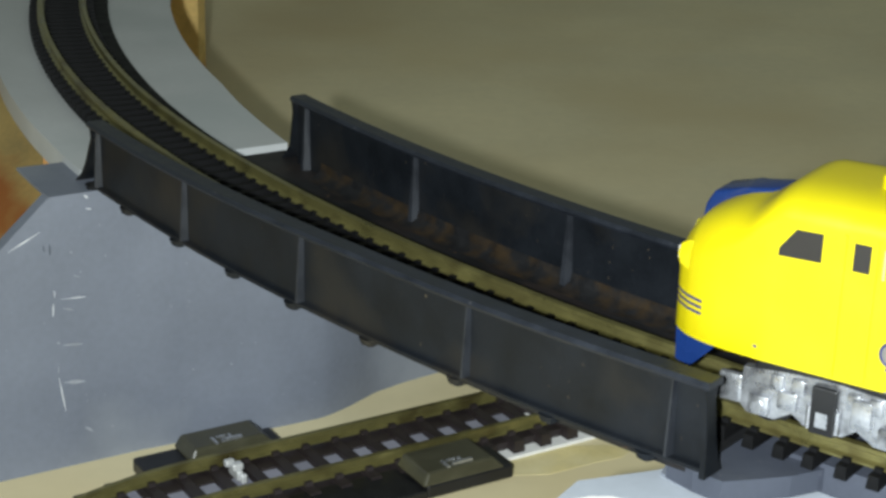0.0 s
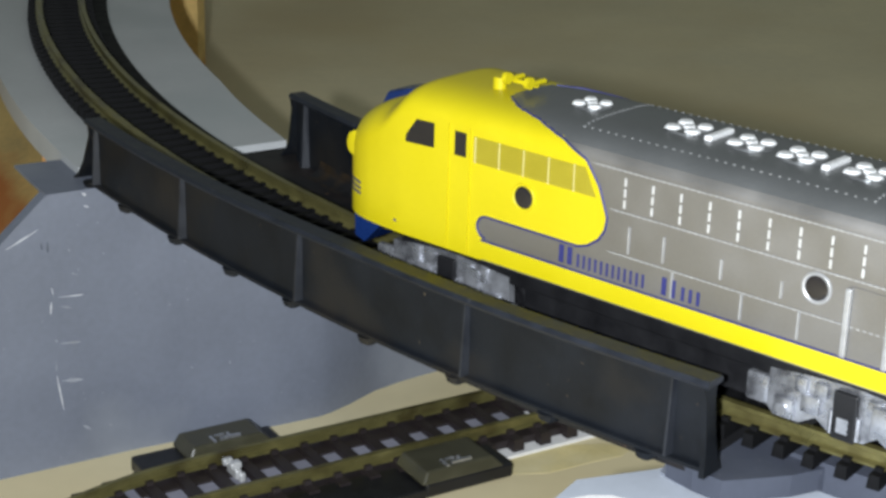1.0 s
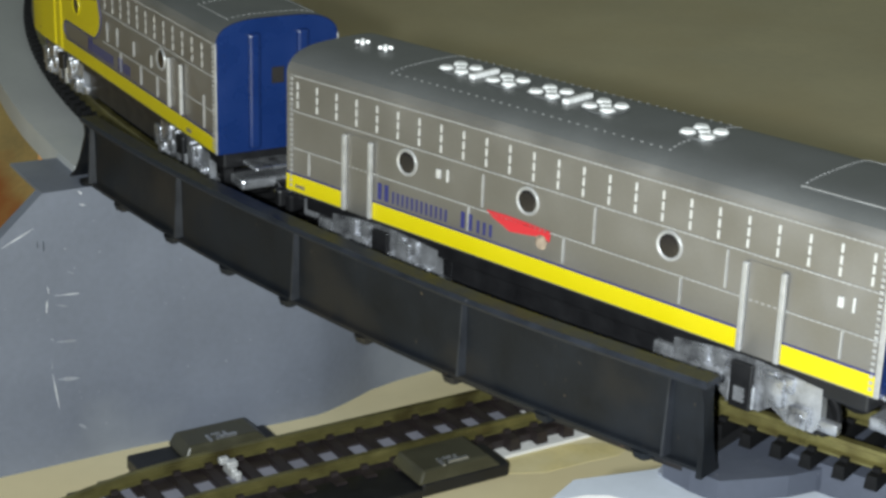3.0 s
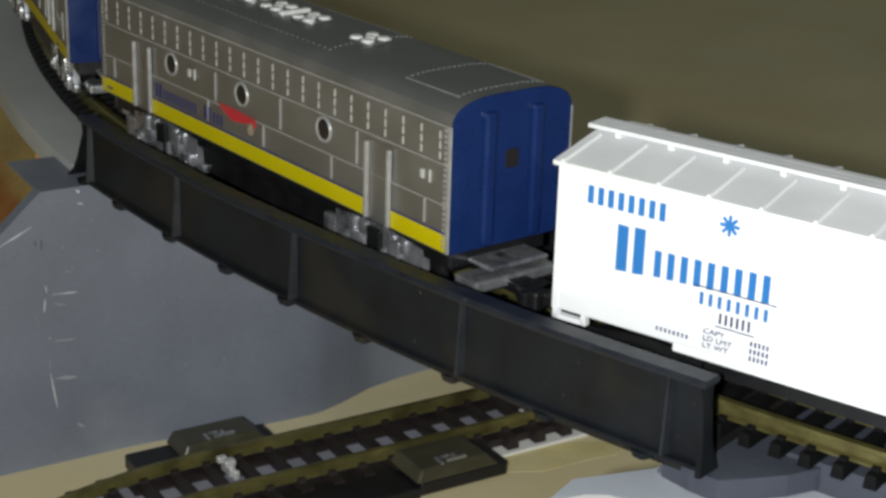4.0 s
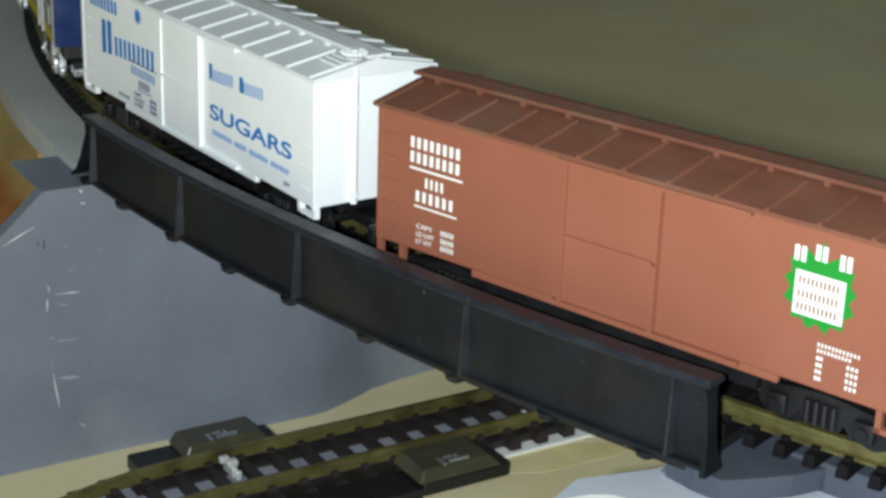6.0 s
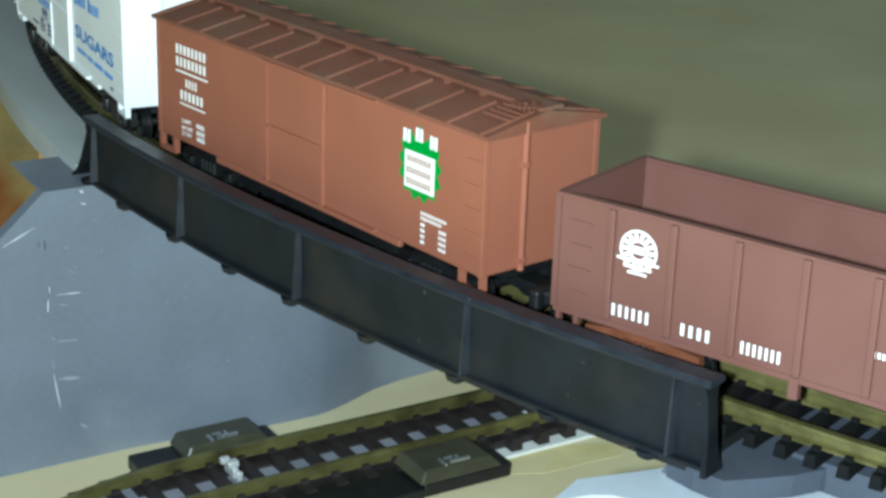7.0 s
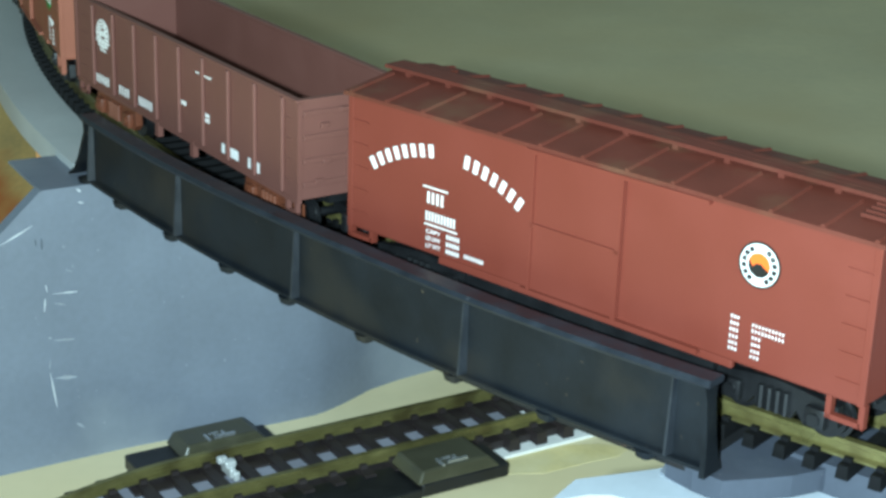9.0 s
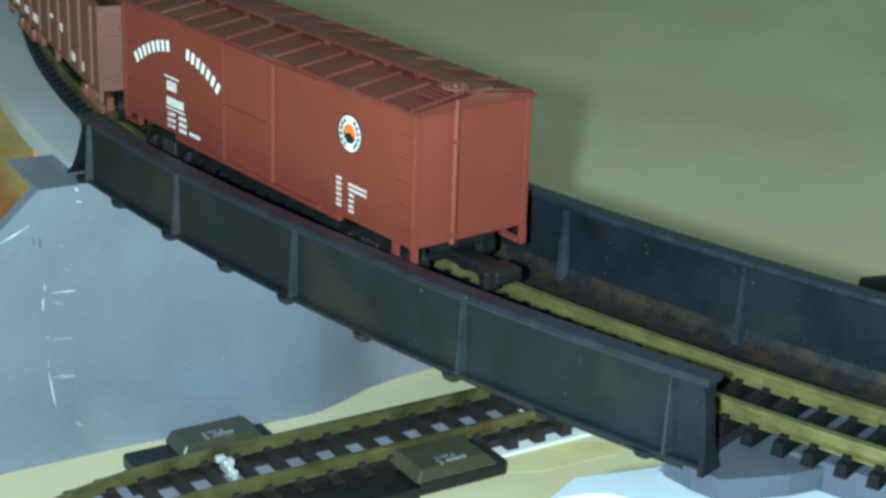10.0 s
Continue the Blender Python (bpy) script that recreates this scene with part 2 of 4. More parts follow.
def radial_board(outline, th, thick):
    bm = bmesh.new()
    a = [bm.verts.new(at(r, th, z)) for r, z in outline]
    b = [bm.verts.new(at(r, th - thick, z)) for r, z in outline]
    n = len(outline)
    bm.faces.new(a)
    bm.faces.new(b[::-1])
    for i in range(n):
        bm.faces.new((a[i], b[i], b[(i + 1) % n], a[(i + 1) % n]))
    return bm


def board_th(r):
    """The card bows a little in plan and bends back under the bridge."""
    return float(np.interp(r, (-95, -52, -47, -40, -32, -26, -16, 0, 10, 80), (210.7, 211.4, 211.5, 211.75, 212.3, 212.6, 212.55, 212.15, 212.05, 212.05)))


bm = bmesh.new()
rows = []
for k in range(71):
    r = 80 - 2.5 * k
    z = float(np.interp(r, (-95, -60, -26, 24.9, 80), (-50, -22, -6.1, -6.1, -56)))
    rows.append([bm.verts.new(at(r, board_th(r) - d, q)) for d, q in ((0, -ZR), (0, z), (0.4, z), (0.4, -ZR))])
for a, b in zip(rows, rows[1:]):
    for k in range(4):
        bm.faces.new((a[k], a[(k + 1) % 4], b[(k + 1) % 4], b[k]))
bm.faces.new(rows[0])
bm.faces.new(rows[-1][::-1])
soft_edges(part("end_board", bm, grey_paint, left_abutment))
bm = bmesh.new()
curved_box(bm, -24, 25.0, 209.55, 212.1, -6.5, -6.0, 4)
part("shelf", bm, grey_paint, left_abutment)
SCRATCHES = (
    (24.9, -22.9, 24.7, -24.3, 0.5, scratch), (25.1, -25.5, 25.3, -27.8, 0.6, scratch), (23.7, -24.8, 19.3, -25.1, 0.5, scratch), (24.7, -36.9, 24.9, -38.5, 0.4, faint),
    (24.8, -39.4, 23.9, -46.1, 0.7, scratch), (23.9, -40.5, 20.1, -41.0, 1.4, faint), (32.4, -14.7, 26.7, -12.0, 0.5, scratch), (18.8, -6.5, 18.1, -7.2, 1.2, scratch),
    (18.6, -9.0, 17.6, -9.3, 0.7, scratch), (26.3, -14.5, 26.2, -15.7, 0.5, nick), (25.2, -14.5, 25.2, -16.5, 0.6, nick), (24.8, -32.6, 24.3, -33.0, 0.8, faint),
    (23.8, -33.4, 20.3, -33.8, 1.2, faint), (21.2, -20.8, 20.2, -21.3, 0.6, faint), (20.5, -49.9, 19.0, -51.1, 1.0, faint), (23.5, -26.5, 21.5, -27.2, 0.8, faint))
rnd = random.Random(4)
for r0, z0, r1, z1, wd, ink in SCRATCHES:
    d = Vector((r1 - r0, z1 - z0)).normalized()
    nrm = Vector((-d.y, d.x)) * wd * 0.3
    n = 5
    pts = [(r0 + (r1 - r0) * k / n, z0 + (z1 - z0) * k / n, (0.3 + rnd.random() * 0.7) * math.sin(math.pi * (k + 0.4) / (n + 0.8))) for k in range(n + 1)]
    outline = [(x + nrm.x * k, z + nrm.y * k) for x, z, k in pts] + [(x - nrm.x * k, z - nrm.y * k) for x, z, k in pts[::-1]]
    part("scratch", radial_board(outline, board_th(r0) + 0.02, 0.03), ink, left_abutment, "dark nick in the paint" if ink is nick else "white scratch in the paint")

right_abutment = new("right_abutment")
tagged(right_abutment, "pale blue-grey painted abutment carrying the bridge end", "abutment", kind="structure")


def slab(outline, z0, z1):
    """An upright slab on an outline of (rad, angle)."""
    bm = bmesh.new()
    lo, hi = [bm.verts.new(at(r, t, z0)) for r, t in outline], [bm.verts.new(at(r, t, z1)) for r, t in outline]
    bm.faces.new(lo)
    bm.faces.new(hi[::-1])
    for i in range(len(outline)):
        j = (i + 1) % len(outline)
        bm.faces.new((lo[i], hi[i], hi[j], lo[j]))
    return bm


far_arc = [(-70.0, 232.0 + 98.0 * k / 40) for k in range(41)] + [(60.0, 330.0 - 98.5 * k / 40) for k in range(41)] + [(28.4, 229.7)]
part("block", slab([(22.1, 229.55), (13.2, 230.3), (0, 230.9)] + far_arc, -ZR, -7.6), abutment_grey, right_abutment)
# thin slab whose grey stands for shade along the bearing plate's edge
part("shade_rim", slab([(-17, 230.2), (12.0, 230.35), (14.2, 230.45), (15.0, 230.9), (14.6, 231.25), (13.8, 231.56), (11.8, 232.0), (8.9, 232.3), (4.0, 232.75), (-17, 234.2)], -7.6, -7.2), rim_shade, right_abutment, "rim of the bearing plate, toned as its shaded side")
part("bearing_plate", slab([(-17, 230.5), (14.8, 230.6), (15.8, 231.2), (16.0, 231.76), (12.7, 232.16), (9.4, 232.53), (5.9, 232.79), (1.8, 233.02), (-17, 234.2)], -7.2, -4.4), bearing_shade_grey, right_abutment, "blue-grey bearing plate, darkened as shade by the girder end")
# bright reflection on the abutment top, laid on as a thin white slab
part("glint_patch", slab([(30.0, 229.75), (27.4, 229.8), (24.2, 230.02), (22.4, 230.3), (21.8, 230.61), (22.6, 231.2), (30.0, 231.4)], -7.6, -7.52), print_white, right_abutment, "white patch painted as a bright reflection")
bm = bmesh.new()
curved_box(bm, -9.6, 5.2, 231.9, 330, -7.6, -3.82, 80)
soft_edges(part("track_strip", bm, bearing_shade_grey, right_abutment, "dark grey strip under the ties"))

# made-up dark tube on the table, standing in for a dark patch behind the bridge
def cable(points, r):
    bm = bmesh.new()
    rings = []
    for k, p in enumerate(points):
        d = (Vector(points[min(k + 1, len(points) - 1)]) - Vector(points[max(k - 1, 0)])).normalized()
        side = Vector((-d.y, d.x, 0))
        rings.append([bm.verts.new(Vector(p) + side * r * math.cos(a) + Vector((0, 0, r * math.sin(a)))) for a in (2 * math.pi * i / 12 for i in range(12))])
    for a, b in zip(rings, rings[1:]):
        for i in range(12):
            bm.faces.new((a[i], a[(i + 1) % 12], b[(i + 1) % 12], b[i]))
    bm.faces.new(rings[0])
    bm.faces.new(rings[-1][::-1])
    return bm


dark_tube = soft_edges(part("cable", cable([(96 + 1.6 * k, 367.0 + 4.0 * math.sin(k * 0.14), 2.5) for k in range(30)], 2.5), black_plastic))
tagged(dark_tube, "black tube added for a dark patch behind the bridge", "cable")

# ---- girder bridge ----
bridge = new("girder_bridge")
tagged(bridge, "black plastic plate-girder bridge bent along the curve, with rust specks", "bridge")


def girder(side, rad, th0, th1, ribs, z0, z1, bolts):
    """One plate girder: web, flanges, ribs and bolts; side +1 faces outward; z0 and z1 give the foot and the top at an angle."""
    n = 40
    bm = bmesh.new()
    sweep(bm, lambda a: [(rad - 0.5, z0(a)), (rad + 0.5, z0(a)), (rad + 0.5, z1(a)), (rad - 0.5, z1(a))], th0, th1, n)
    web = soft_edges(part("girder_web", bm, girder_black, bridge))
    bm = bmesh.new()
    sweep(bm, lambda a: [(rad + r, z1(a) + z) for r, z in ((-1.5, -0.2), (1.5, -0.2), (1.7, 0.2), (1.3, 0.7), (-1.3, 0.7), (-1.7, 0.2))], th0 - 0.12, th1 + 0.1, n)
    soft_edges(part("top_flange", bm, flange_sheen, bridge))
    bm = bmesh.new()
    sweep(bm, lambda a: [(rad + r, z0(a) + z) for r, z in ((-1.4, -0.7), (1.2, -0.7), (1.4, -0.5), (1.4, -0.1), (1.2, 0), (-1.4, 0))], th0 - 0.1, th1 + 0.1, n)
    soft_edges(part("bottom_flange", bm, girder_black, bridge))
    for face in (1, -1):
        for a in ribs:
            bm = bmesh.new()
            w0, w1 = (2.0, 0.6) if side < 0 else (0.75, 0.5)
            k = 180 / math.pi / (R + rad)
            r = rad + 0.5 * face
            deep = 1.3
            lo, hi = z0(a), z1(a) - 0.2
            vs = [bm.verts.new(at(*p)) for p in (
                (r, a - w0 / 2 * k, lo), (r, a + w0 / 2 * k, lo), (r, a + w1 / 2 * k, hi), (r, a - w1 / 2 * k, hi),
                (r + deep * face, a - w0 / 4 * k, lo), (r + deep * face, a + w0 / 4 * k, lo), (r + 0.7 * face, a + w1 / 4 * k, hi), (r + 0.7 * face, a - w1 / 4 * k, hi))]
            for f in ((0, 1, 2, 3), (4, 7, 6, 5), (0, 4, 5, 1), (1, 5, 6, 2), (2, 6, 7, 3), (3, 7, 4, 0)):
                bm.faces.new([vs[i] for i in f])
            part("rib", bm, rib_lit_black, bridge)
    for a in bolts:
        bm = bmesh.new()
        drum(bm, at(rad + 0.4, a, z0(a) - 1.0), "z", 1.3, 0.9, 14, 1.6)
        drum(bm, at(rad + 0.4, a, z0(a) - 1.6), "z", 0.7, 0.5, 8)
        part("bolt", bm, girder_black, bridge)
    return web


FRONT, REAR = 16.0, -18.8


def front_foot(a):
    return -4.5 + float(np.interp(a, (211, 214, 218, 221, 225, 229, 232), (-0.4, 0.3, 0.75, 1.0, 1.15, 1.45, 1.6)))


def front_top(a):
    return 6.6 + float(np.interp(a, (211, 214, 217, 223, 227, 232), (-1.3, -0.9, -0.45, 0.2, 0.2, 0.5)))


girder(1, FRONT, 212.1, 231.4, [212.45, 217.1, 221.6, 226.35, 230.8], front_foot, front_top, [211.9, 214.1, 216.7, 219.1, 221.3, 223.7, 226.1, 228.3, 230.35])
girder(-1, REAR, 213.15, 234.9, [213.75, 218.9, 224.28, 229.05, 234.3], lambda a: -4.3, lambda a: 7.5, [213.3, 216, 218.6, 221.3, 223.9, 226.5, 229.1, 231.7, 234.3])
bm = bmesh.new()
curved_box(bm, REAR - 1, FRONT - 0.5, 211.9, 231.2, -5.2, -4.0, 40)
curved_box(bm, REAR - 1, -9.6, 231.2, 236.0, -5.2, -4.02, 8)
soft_edges(part("deck", bm, deck_black, bridge, "black deck with rusty streaks"))
bm = bmesh.new()
sweep(bm, [(REAR + 0.6, -4.0), (REAR + 3.6, -4.0), (REAR + 3.6, -3.96), (REAR + 2.2, -3.9), (REAR + 0.9, -3.0), (REAR + 0.6, -1.6)], 214.5, 233.8, 40)
soft_edges(part("rust_line", bm, rust_streaked, bridge, "rusty streak along the girder foot"))
# flared end plates
for rad, a, s, fl, zt, zb in ((FRONT, 231.42, 1, 0.55, front_top(231), front_foot(231) - 1.0), (FRONT, 212.15, -1, 3.4, front_top(212), front_foot(212) - 1.0), (REAR, 213.05, -1, 2.6, 7.5, -5.0)):
    k = 180 / math.pi / (R + rad)
    bow = 1.0 if rad == REAR else 2.0       # the rear plate is hollow, the front ones run straight
    pts = [(rad - 1.5, a, zt), (rad + 1.5, a, zt), (rad + 1.0, a + 0.15 * bow * k * s * fl, zt - 2.2), (rad + 1.1, a + 0.6 * bow * k * s * fl, zb + 3.6), (rad + 1.5, a + (1.0 + 0.3 * bow) * k * s * fl, zb + 1.3), (rad + 2.0, a + 2.0 * k * s * fl, zb),
           (rad - 2.0, a + 2.0 * k * s * fl, zb), (rad - 1.5, a + (1.0 + 0.3 * bow) * k * s * fl, zb + 1.3), (rad - 1.1, a + 0.6 * bow * k * s * fl, zb + 3.6), (rad - 1.0, a + 0.15 * bow * k * s * fl, zt - 2.2)]
    bm = bmesh.new()
    f0 = [bm.verts.new(at(*p)) for p in pts]
    f1 = [bm.verts.new(at(r, t - 0.7 * k * s, z)) for r, t, z in pts]
    m = len(pts)
    for h in range(m // 2 - 1):
        for f in (f0, f1):
            bm.faces.new((f[(1 + h) % m], f[2 + h], f[(m - 1 - h) % m], f[(m - h) % m]))
    for i in range(m):
        j = (i + 1) % m
        bm.faces.new((f0[i], f1[i], f1[j], f0[j]))
    soft_edges(part("end_plate", bm, girder_black, bridge))

# ---- curved upper track ----
upper_track = new("curved_track")
tagged(upper_track, "curved model track with brass rails on black plastic ties", "track")
RAIL = [(-0.9, -2.1), (0.9, -2.1), (0.9, -1.8), (0.3, -1.5), (0.25, -0.7), (0.55, -0.5), (0.5, 0.0), (-0.5, 0.0), (-0.55, -0.5), (-0.25, -0.7), (-0.3, -1.5), (-0.9, -1.8)]
for c in (4.9, -4.9):
    bm = bmesh.new()
    sweep(bm, [(c + r, z) for r, z in RAIL], 123, 329, 206)
    part("rail", bm, brass, upper_track, "tarnished brass rail")
bm = bmesh.new()
box(bm, -7.7, 7.7, -0.78, 0.78, -3.8, -2.1, top=(0.15, 0.15, 0.15, 0.15))
for x in (-6.1, -3.8, 3.8, 6.1):
    box(bm, x - 0.35, x + 0.35, -0.5, 0.5, -2.1, -1.6)
tie = part("tie", bm, tie_black, upper_track)
rest = bmesh.new()
a, first = 124.0, True
while a < 328:
    if not 165 < a < 250:
        # out of the way of the bridge: joined ties
        k = 0.78 * 180 / math.pi / R
        curved_box(rest, -7.9, 7.9, a - k, a + k, -3.8, -2.1)
        a += 0.575
        continue
    ob = tie if first else new("tie", tie.data)
    ob.parent = upper_track
    p = at(0, a, 0)
    ob.matrix_basis = pose(p[0] * U, p[1] * U, p[2] * U, 0, 0, a + random.uniform(-1, 1))
    a += 0.575
    first = False
tagged(part("far_ties", rest, tie_black, upper_track), kind="stuff")

# ---- lower track with its turnout ----
lower = new("turnout_track")
tagged(lower, "low model turnout with brass rails and dark brown ties", "track")
LDIR = 32.0
lower.matrix_basis = pose(-0.0188, 0.2836, 0, 0, 0, LDIR)    # on the far rail
LG = 13.0                                              # between the rails


def low_bend(x):
    """How far the lower track swings aside at x."""
    return -0.0066 * max(0.0, -28 - x) ** 2


def bar_rail(bm, x0, x1, y, z, n=40):
    prof = [(r, q + z) for r, q in RAIL]
    rings = []
    for i in range(n + 1):
        x = x0 + (x1 - x0) * i / n
        o = y + low_bend(x)
        rings.append([bm.verts.new((x, o + r, q)) for r, q in prof])
    m = len(prof)
    for p, q in zip(rings, rings[1:]):
        for j in range(m):
            bm.faces.new((p[j], p[(j + 1) % m], q[(j + 1) % m], q[j]))
    bm.faces.new(rings[0])
    bm.faces.new(rings[-1][::-1])
    return bm


ZL = 5.0
for y in (0.0, -LG):
    part("rail", bar_rail(bmesh.new(), -90, 60, y, ZL), brass, lower, "tarnished brass rail")
part("roadbed_strip", boxes((24.5, 62, -18.3, 4, 0.0, 0.6)), print_white, lower, "white card strip")
bm = bmesh.new()
box(bm, -1.2, 1.2, -LG - 4.4, 4.4, 0.6, ZL - 2.1, top=(0.2, 0.2, 0.2, 0.2))
for y in (0.0, -LG):
    for dy in (-1.3, 1.3):
        box(bm, -0.75, 0.75, y + dy - 0.5, y + dy + 0.5, ZL - 2.1, ZL - 1.35, top=(0.15, 0.15, 0.1, 0.1))
low_tie = part("tie", bm, tie_brown, lower)
x, first = 4.05 - 5.97 * 15, True
while x < 60:
    ob = low_tie if first else new("tie", low_tie.data)
    ob.parent = lower
    ob.matrix_basis = Matrix.Translation((x * U, low_bend(x) * U, 0))
    x += 5.97
    first = False
part("tie_web", boxes((-40, 60, -3.9, 2.2, 0.3, 2.1), (-40, 60, -LG - 2.2, -LG + 3.9, 0.3, 2.1)), tie_brown, lower)
part("pale_gap", boxes((-90, 34, -LG, 0, 1.2, 1.7)), gap_grey, lower, "pale card seen between the ties")
for name, bx in (("switch_box", (-36.8, -10.0, 2.6, 9.6)), ("switch_box", (4.0, 22.0, -LG - 11.5, -LG - 2.6))):
    x0, x1, y0, y1 = bx
    part(name, boxes((x0, x1, y0, y1, 0.2, 3.0), bevel=0.5), black_plastic, lower, "glossy dark plastic switch box")
    bm = bmesh.new()
    xm = x0 + (x1 - x0) * 0.3 if y0 > 0 else x0 - 1
    box(bm, xm, xm + 17, y0 - 0.4, y1 + 0.6, 3.0, 5.4, bevel=0.4, top=(1.2, 2.5, 0.6, 0.6))
    part("switch_cover", bm, cover_olive, lower, "olive-brown moulded cover")
    bm = boxes((xm + 6.5, xm + 10.5, y0 + 0.6, y0 + 1.2, 5.4, 5.9), (xm + 5.2, xm + 5.7, y0 + 0.2, y0 + 2.8, 5.4, 5.7), (xm + 8.4, xm + 8.9, y0 + 1.2, y0 + 2.6, 5.4, 5.8), (xm + 6.2, xm + 8.0, y0 + 2.4, y0 + 2.8, 5.4, 5.7))
    part("throw_lever", bm, chrome, lower, "worn shiny lever")
bm = bmesh.new()
box(bm, -36, 3.8, -LG - 12, -LG - 2.0, 0.2, 2.4, bevel=0.3)
part("frog_plate", bm, black_plastic, lower, "black plastic point plate")
bm = boxes((-24.2, -23.0, -7.6, -3.6, 2.9, 4.8), (-24.7, -22.6, -6.9, -5.2, 4.6, 5.9), (-25.4, -23.6, -5.4, -4.2, 4.9, 6.2), (-23.6, -22.4, -8.0, -7.0, 2.4, 4.2), bevel=0.35)
part("point_pin", bm, silver_bright, lower, "bright metal point pin")

# ---- rolling stock: x forward, y to the outer side, z = 0 at rail top ----
def thing(name, label, category):
    ob = new(name)
    return tagged(ob, label, category, group="train on the bridge")


def flat(outline, y, thick=0.06):
    return prism(bmesh.new(), outline, y, y + thick)


def rect(x0, x1, z0, z1):
    return [(x0, z0), (x1, z0), (x1, z1), (x0, z1)]


def disc(x, z, r, n=24):
    return [(x + r * math.cos(2 * math.pi * i / n), z + r * math.sin(2 * math.pi * i / n)) for i in range(n)]


def bars(parent, x, z, width, height, count, material, y, slant=0.0, arc=0.0, gap=0.3):
    """Plain upright bars for a line of print that starts at x and runs towards the rear."""
    bm = bmesh.new()
    pitch = width / count
    if count > 2:
        gap = 1 - (1 - gap) * 0.8
    for i in range(count):
        k = (i + 0.5) / count * 2 - 1
        x0 = x - i * pitch
        zz = z + slant * (i / count) - arc * k * k
        prism(bm, [(x0, zz), (x0 - pitch * (1 - gap), zz + slant / count - arc * ((k + 1 / count) ** 2 - k * k)), (x0 - pitch * (1 - gap), zz + height), (x0, zz + height)], y, y + 0.05)
    return part("print", bm, material, parent)


def words(parent, text, x, z, size, material, y, width=None, bold=0.0):
    """Printed words, as thin mesh on the outer side."""
    cu = bpy.data.curves.new("print", "FONT")
    cu.body, cu.size, cu.extrude, cu.offset = text, size, 0.03, bold
    ob = new("print", cu)
    me = bpy.data.meshes.new_from_object(ob.evaluated_get(bpy.context.evaluated_depsgraph_get()))
    bpy.data.objects.remove(ob)
    bm = bmesh.new()
    bm.from_mesh(me)
    w = max(v.co.x for v in bm.verts)
    k = (width / w) if width else 1
    for v in bm.verts:
        v.co = (x - v.co.x * k, y + 0.03 + v.co.z, z + v.co.y)
    return part("print", bm, material, parent)


def truck(parent, x, frame_mat, loco=False):
    """A two-axle truck with side frames, springs, axle boxes and wheels."""
    wb, yo = (7.8, 7.9) if loco else (5.6, 7.4)
    up = 2.2 if loco else 0.0
    hub = new("truck")
    hub.parent = parent
    hub.location = (x * U, 0, 0)
    for s in (1, -1):
        bm = bmesh.new()
        y0, y1 = sorted((s * (yo - 0.8), s * (yo + 0.4)))
        prism(bm, [(-wb - 2.6, 2.6), (-wb - 1.6, 1.6), (-wb + 1.8, 1.6), (-wb / 2, 2.9), (-2.2, 1.7), (2.2, 1.7), (wb / 2, 2.9), (wb - 1.8, 1.6), (wb + 1.6, 1.6), (wb + 2.6, 2.6), (wb + 2.4, 5.0 + up), (wb / 2, 5.6 + up), (0, 5.8 + up), (-wb / 2, 5.6 + up), (-wb - 2.4, 5.0 + up)], y0, y1)
        for c in (-wb, wb):
            box(bm, c - 1.3, c + 1.3, *sorted((s * (yo + 0.3), s * (yo + 1.3))), 1.9, 4.4, bevel=0.25)
            drum(bm, (c, s * (yo + 1.3), 3.0), "y", 0.8, 0.6, 10)
        for c in (-1.6, -0.5, 0.6, 1.7):
            drum(bm, (c, s * (yo + 0.7), 3.4), "z", 0.45, 2.8, 8)
        if loco:
            box(bm, -wb + 2.2, -wb + 4.6, *sorted((s * yo, s * (yo + 1.2))), 3.4, 7.0, bevel=0.2)
            box(bm, wb - 4.6, wb - 2.2, *sorted((s * yo, s * (yo + 1.2))), 3.4, 5.6, bevel=0.2)
            for c in (-6.0, -3.4, 3.2, 5.8):
                box(bm, c - 0.7, c + 0.9, *sorted((s * yo, s * (yo + 0.9))), 5.4, 7.4, bevel=0.2)
            box(bm, -wb - 4.8, -wb - 2.4, *sorted((s * (yo - 0.6), s * (yo + 0.6))), 2.2, 3.6, bevel=0.2)
            box(bm, wb + 2.4, wb + 5.4, *sorted((s * (yo - 0.6), s * (yo + 0.6))), 2.4, 6.0, bevel=0.4)
        soft_edges(part("side_frame", bm, frame_mat, hub))
        if loco:
            part("hanger", boxes((-1.5, 1.5, *sorted((s * (yo + 0.6), s * (yo + 1.3))), 1.6, 7.4), bevel=0.2), black_plastic, hub)
            part("hanger_plate", boxes((-0.7, 0.7, *sorted((s * (yo + 1.3), s * (yo + 1.5))), 2.6, 4.4)), chrome, hub)
    for c in (-wb, wb):
        bm = bmesh.new()
        for s in (1, -1):
            drum(bm, (c, s * 5.2, 2.6), "y", 2.6, 1.2, 20)
            drum(bm, (c, s * 4.4, 2.4), "y", 3.0, 0.5, 20)
        drum(bm, (c, 0, 2.6), "y", 0.7, 13, 10)
        soft_edges(part("wheelset", bm, black_plastic, hub))
    part("bolster", boxes((-2.5, 2.5, -6.5, 6.5, 3.0, 6.4)), black_plastic, hub)
    return hub


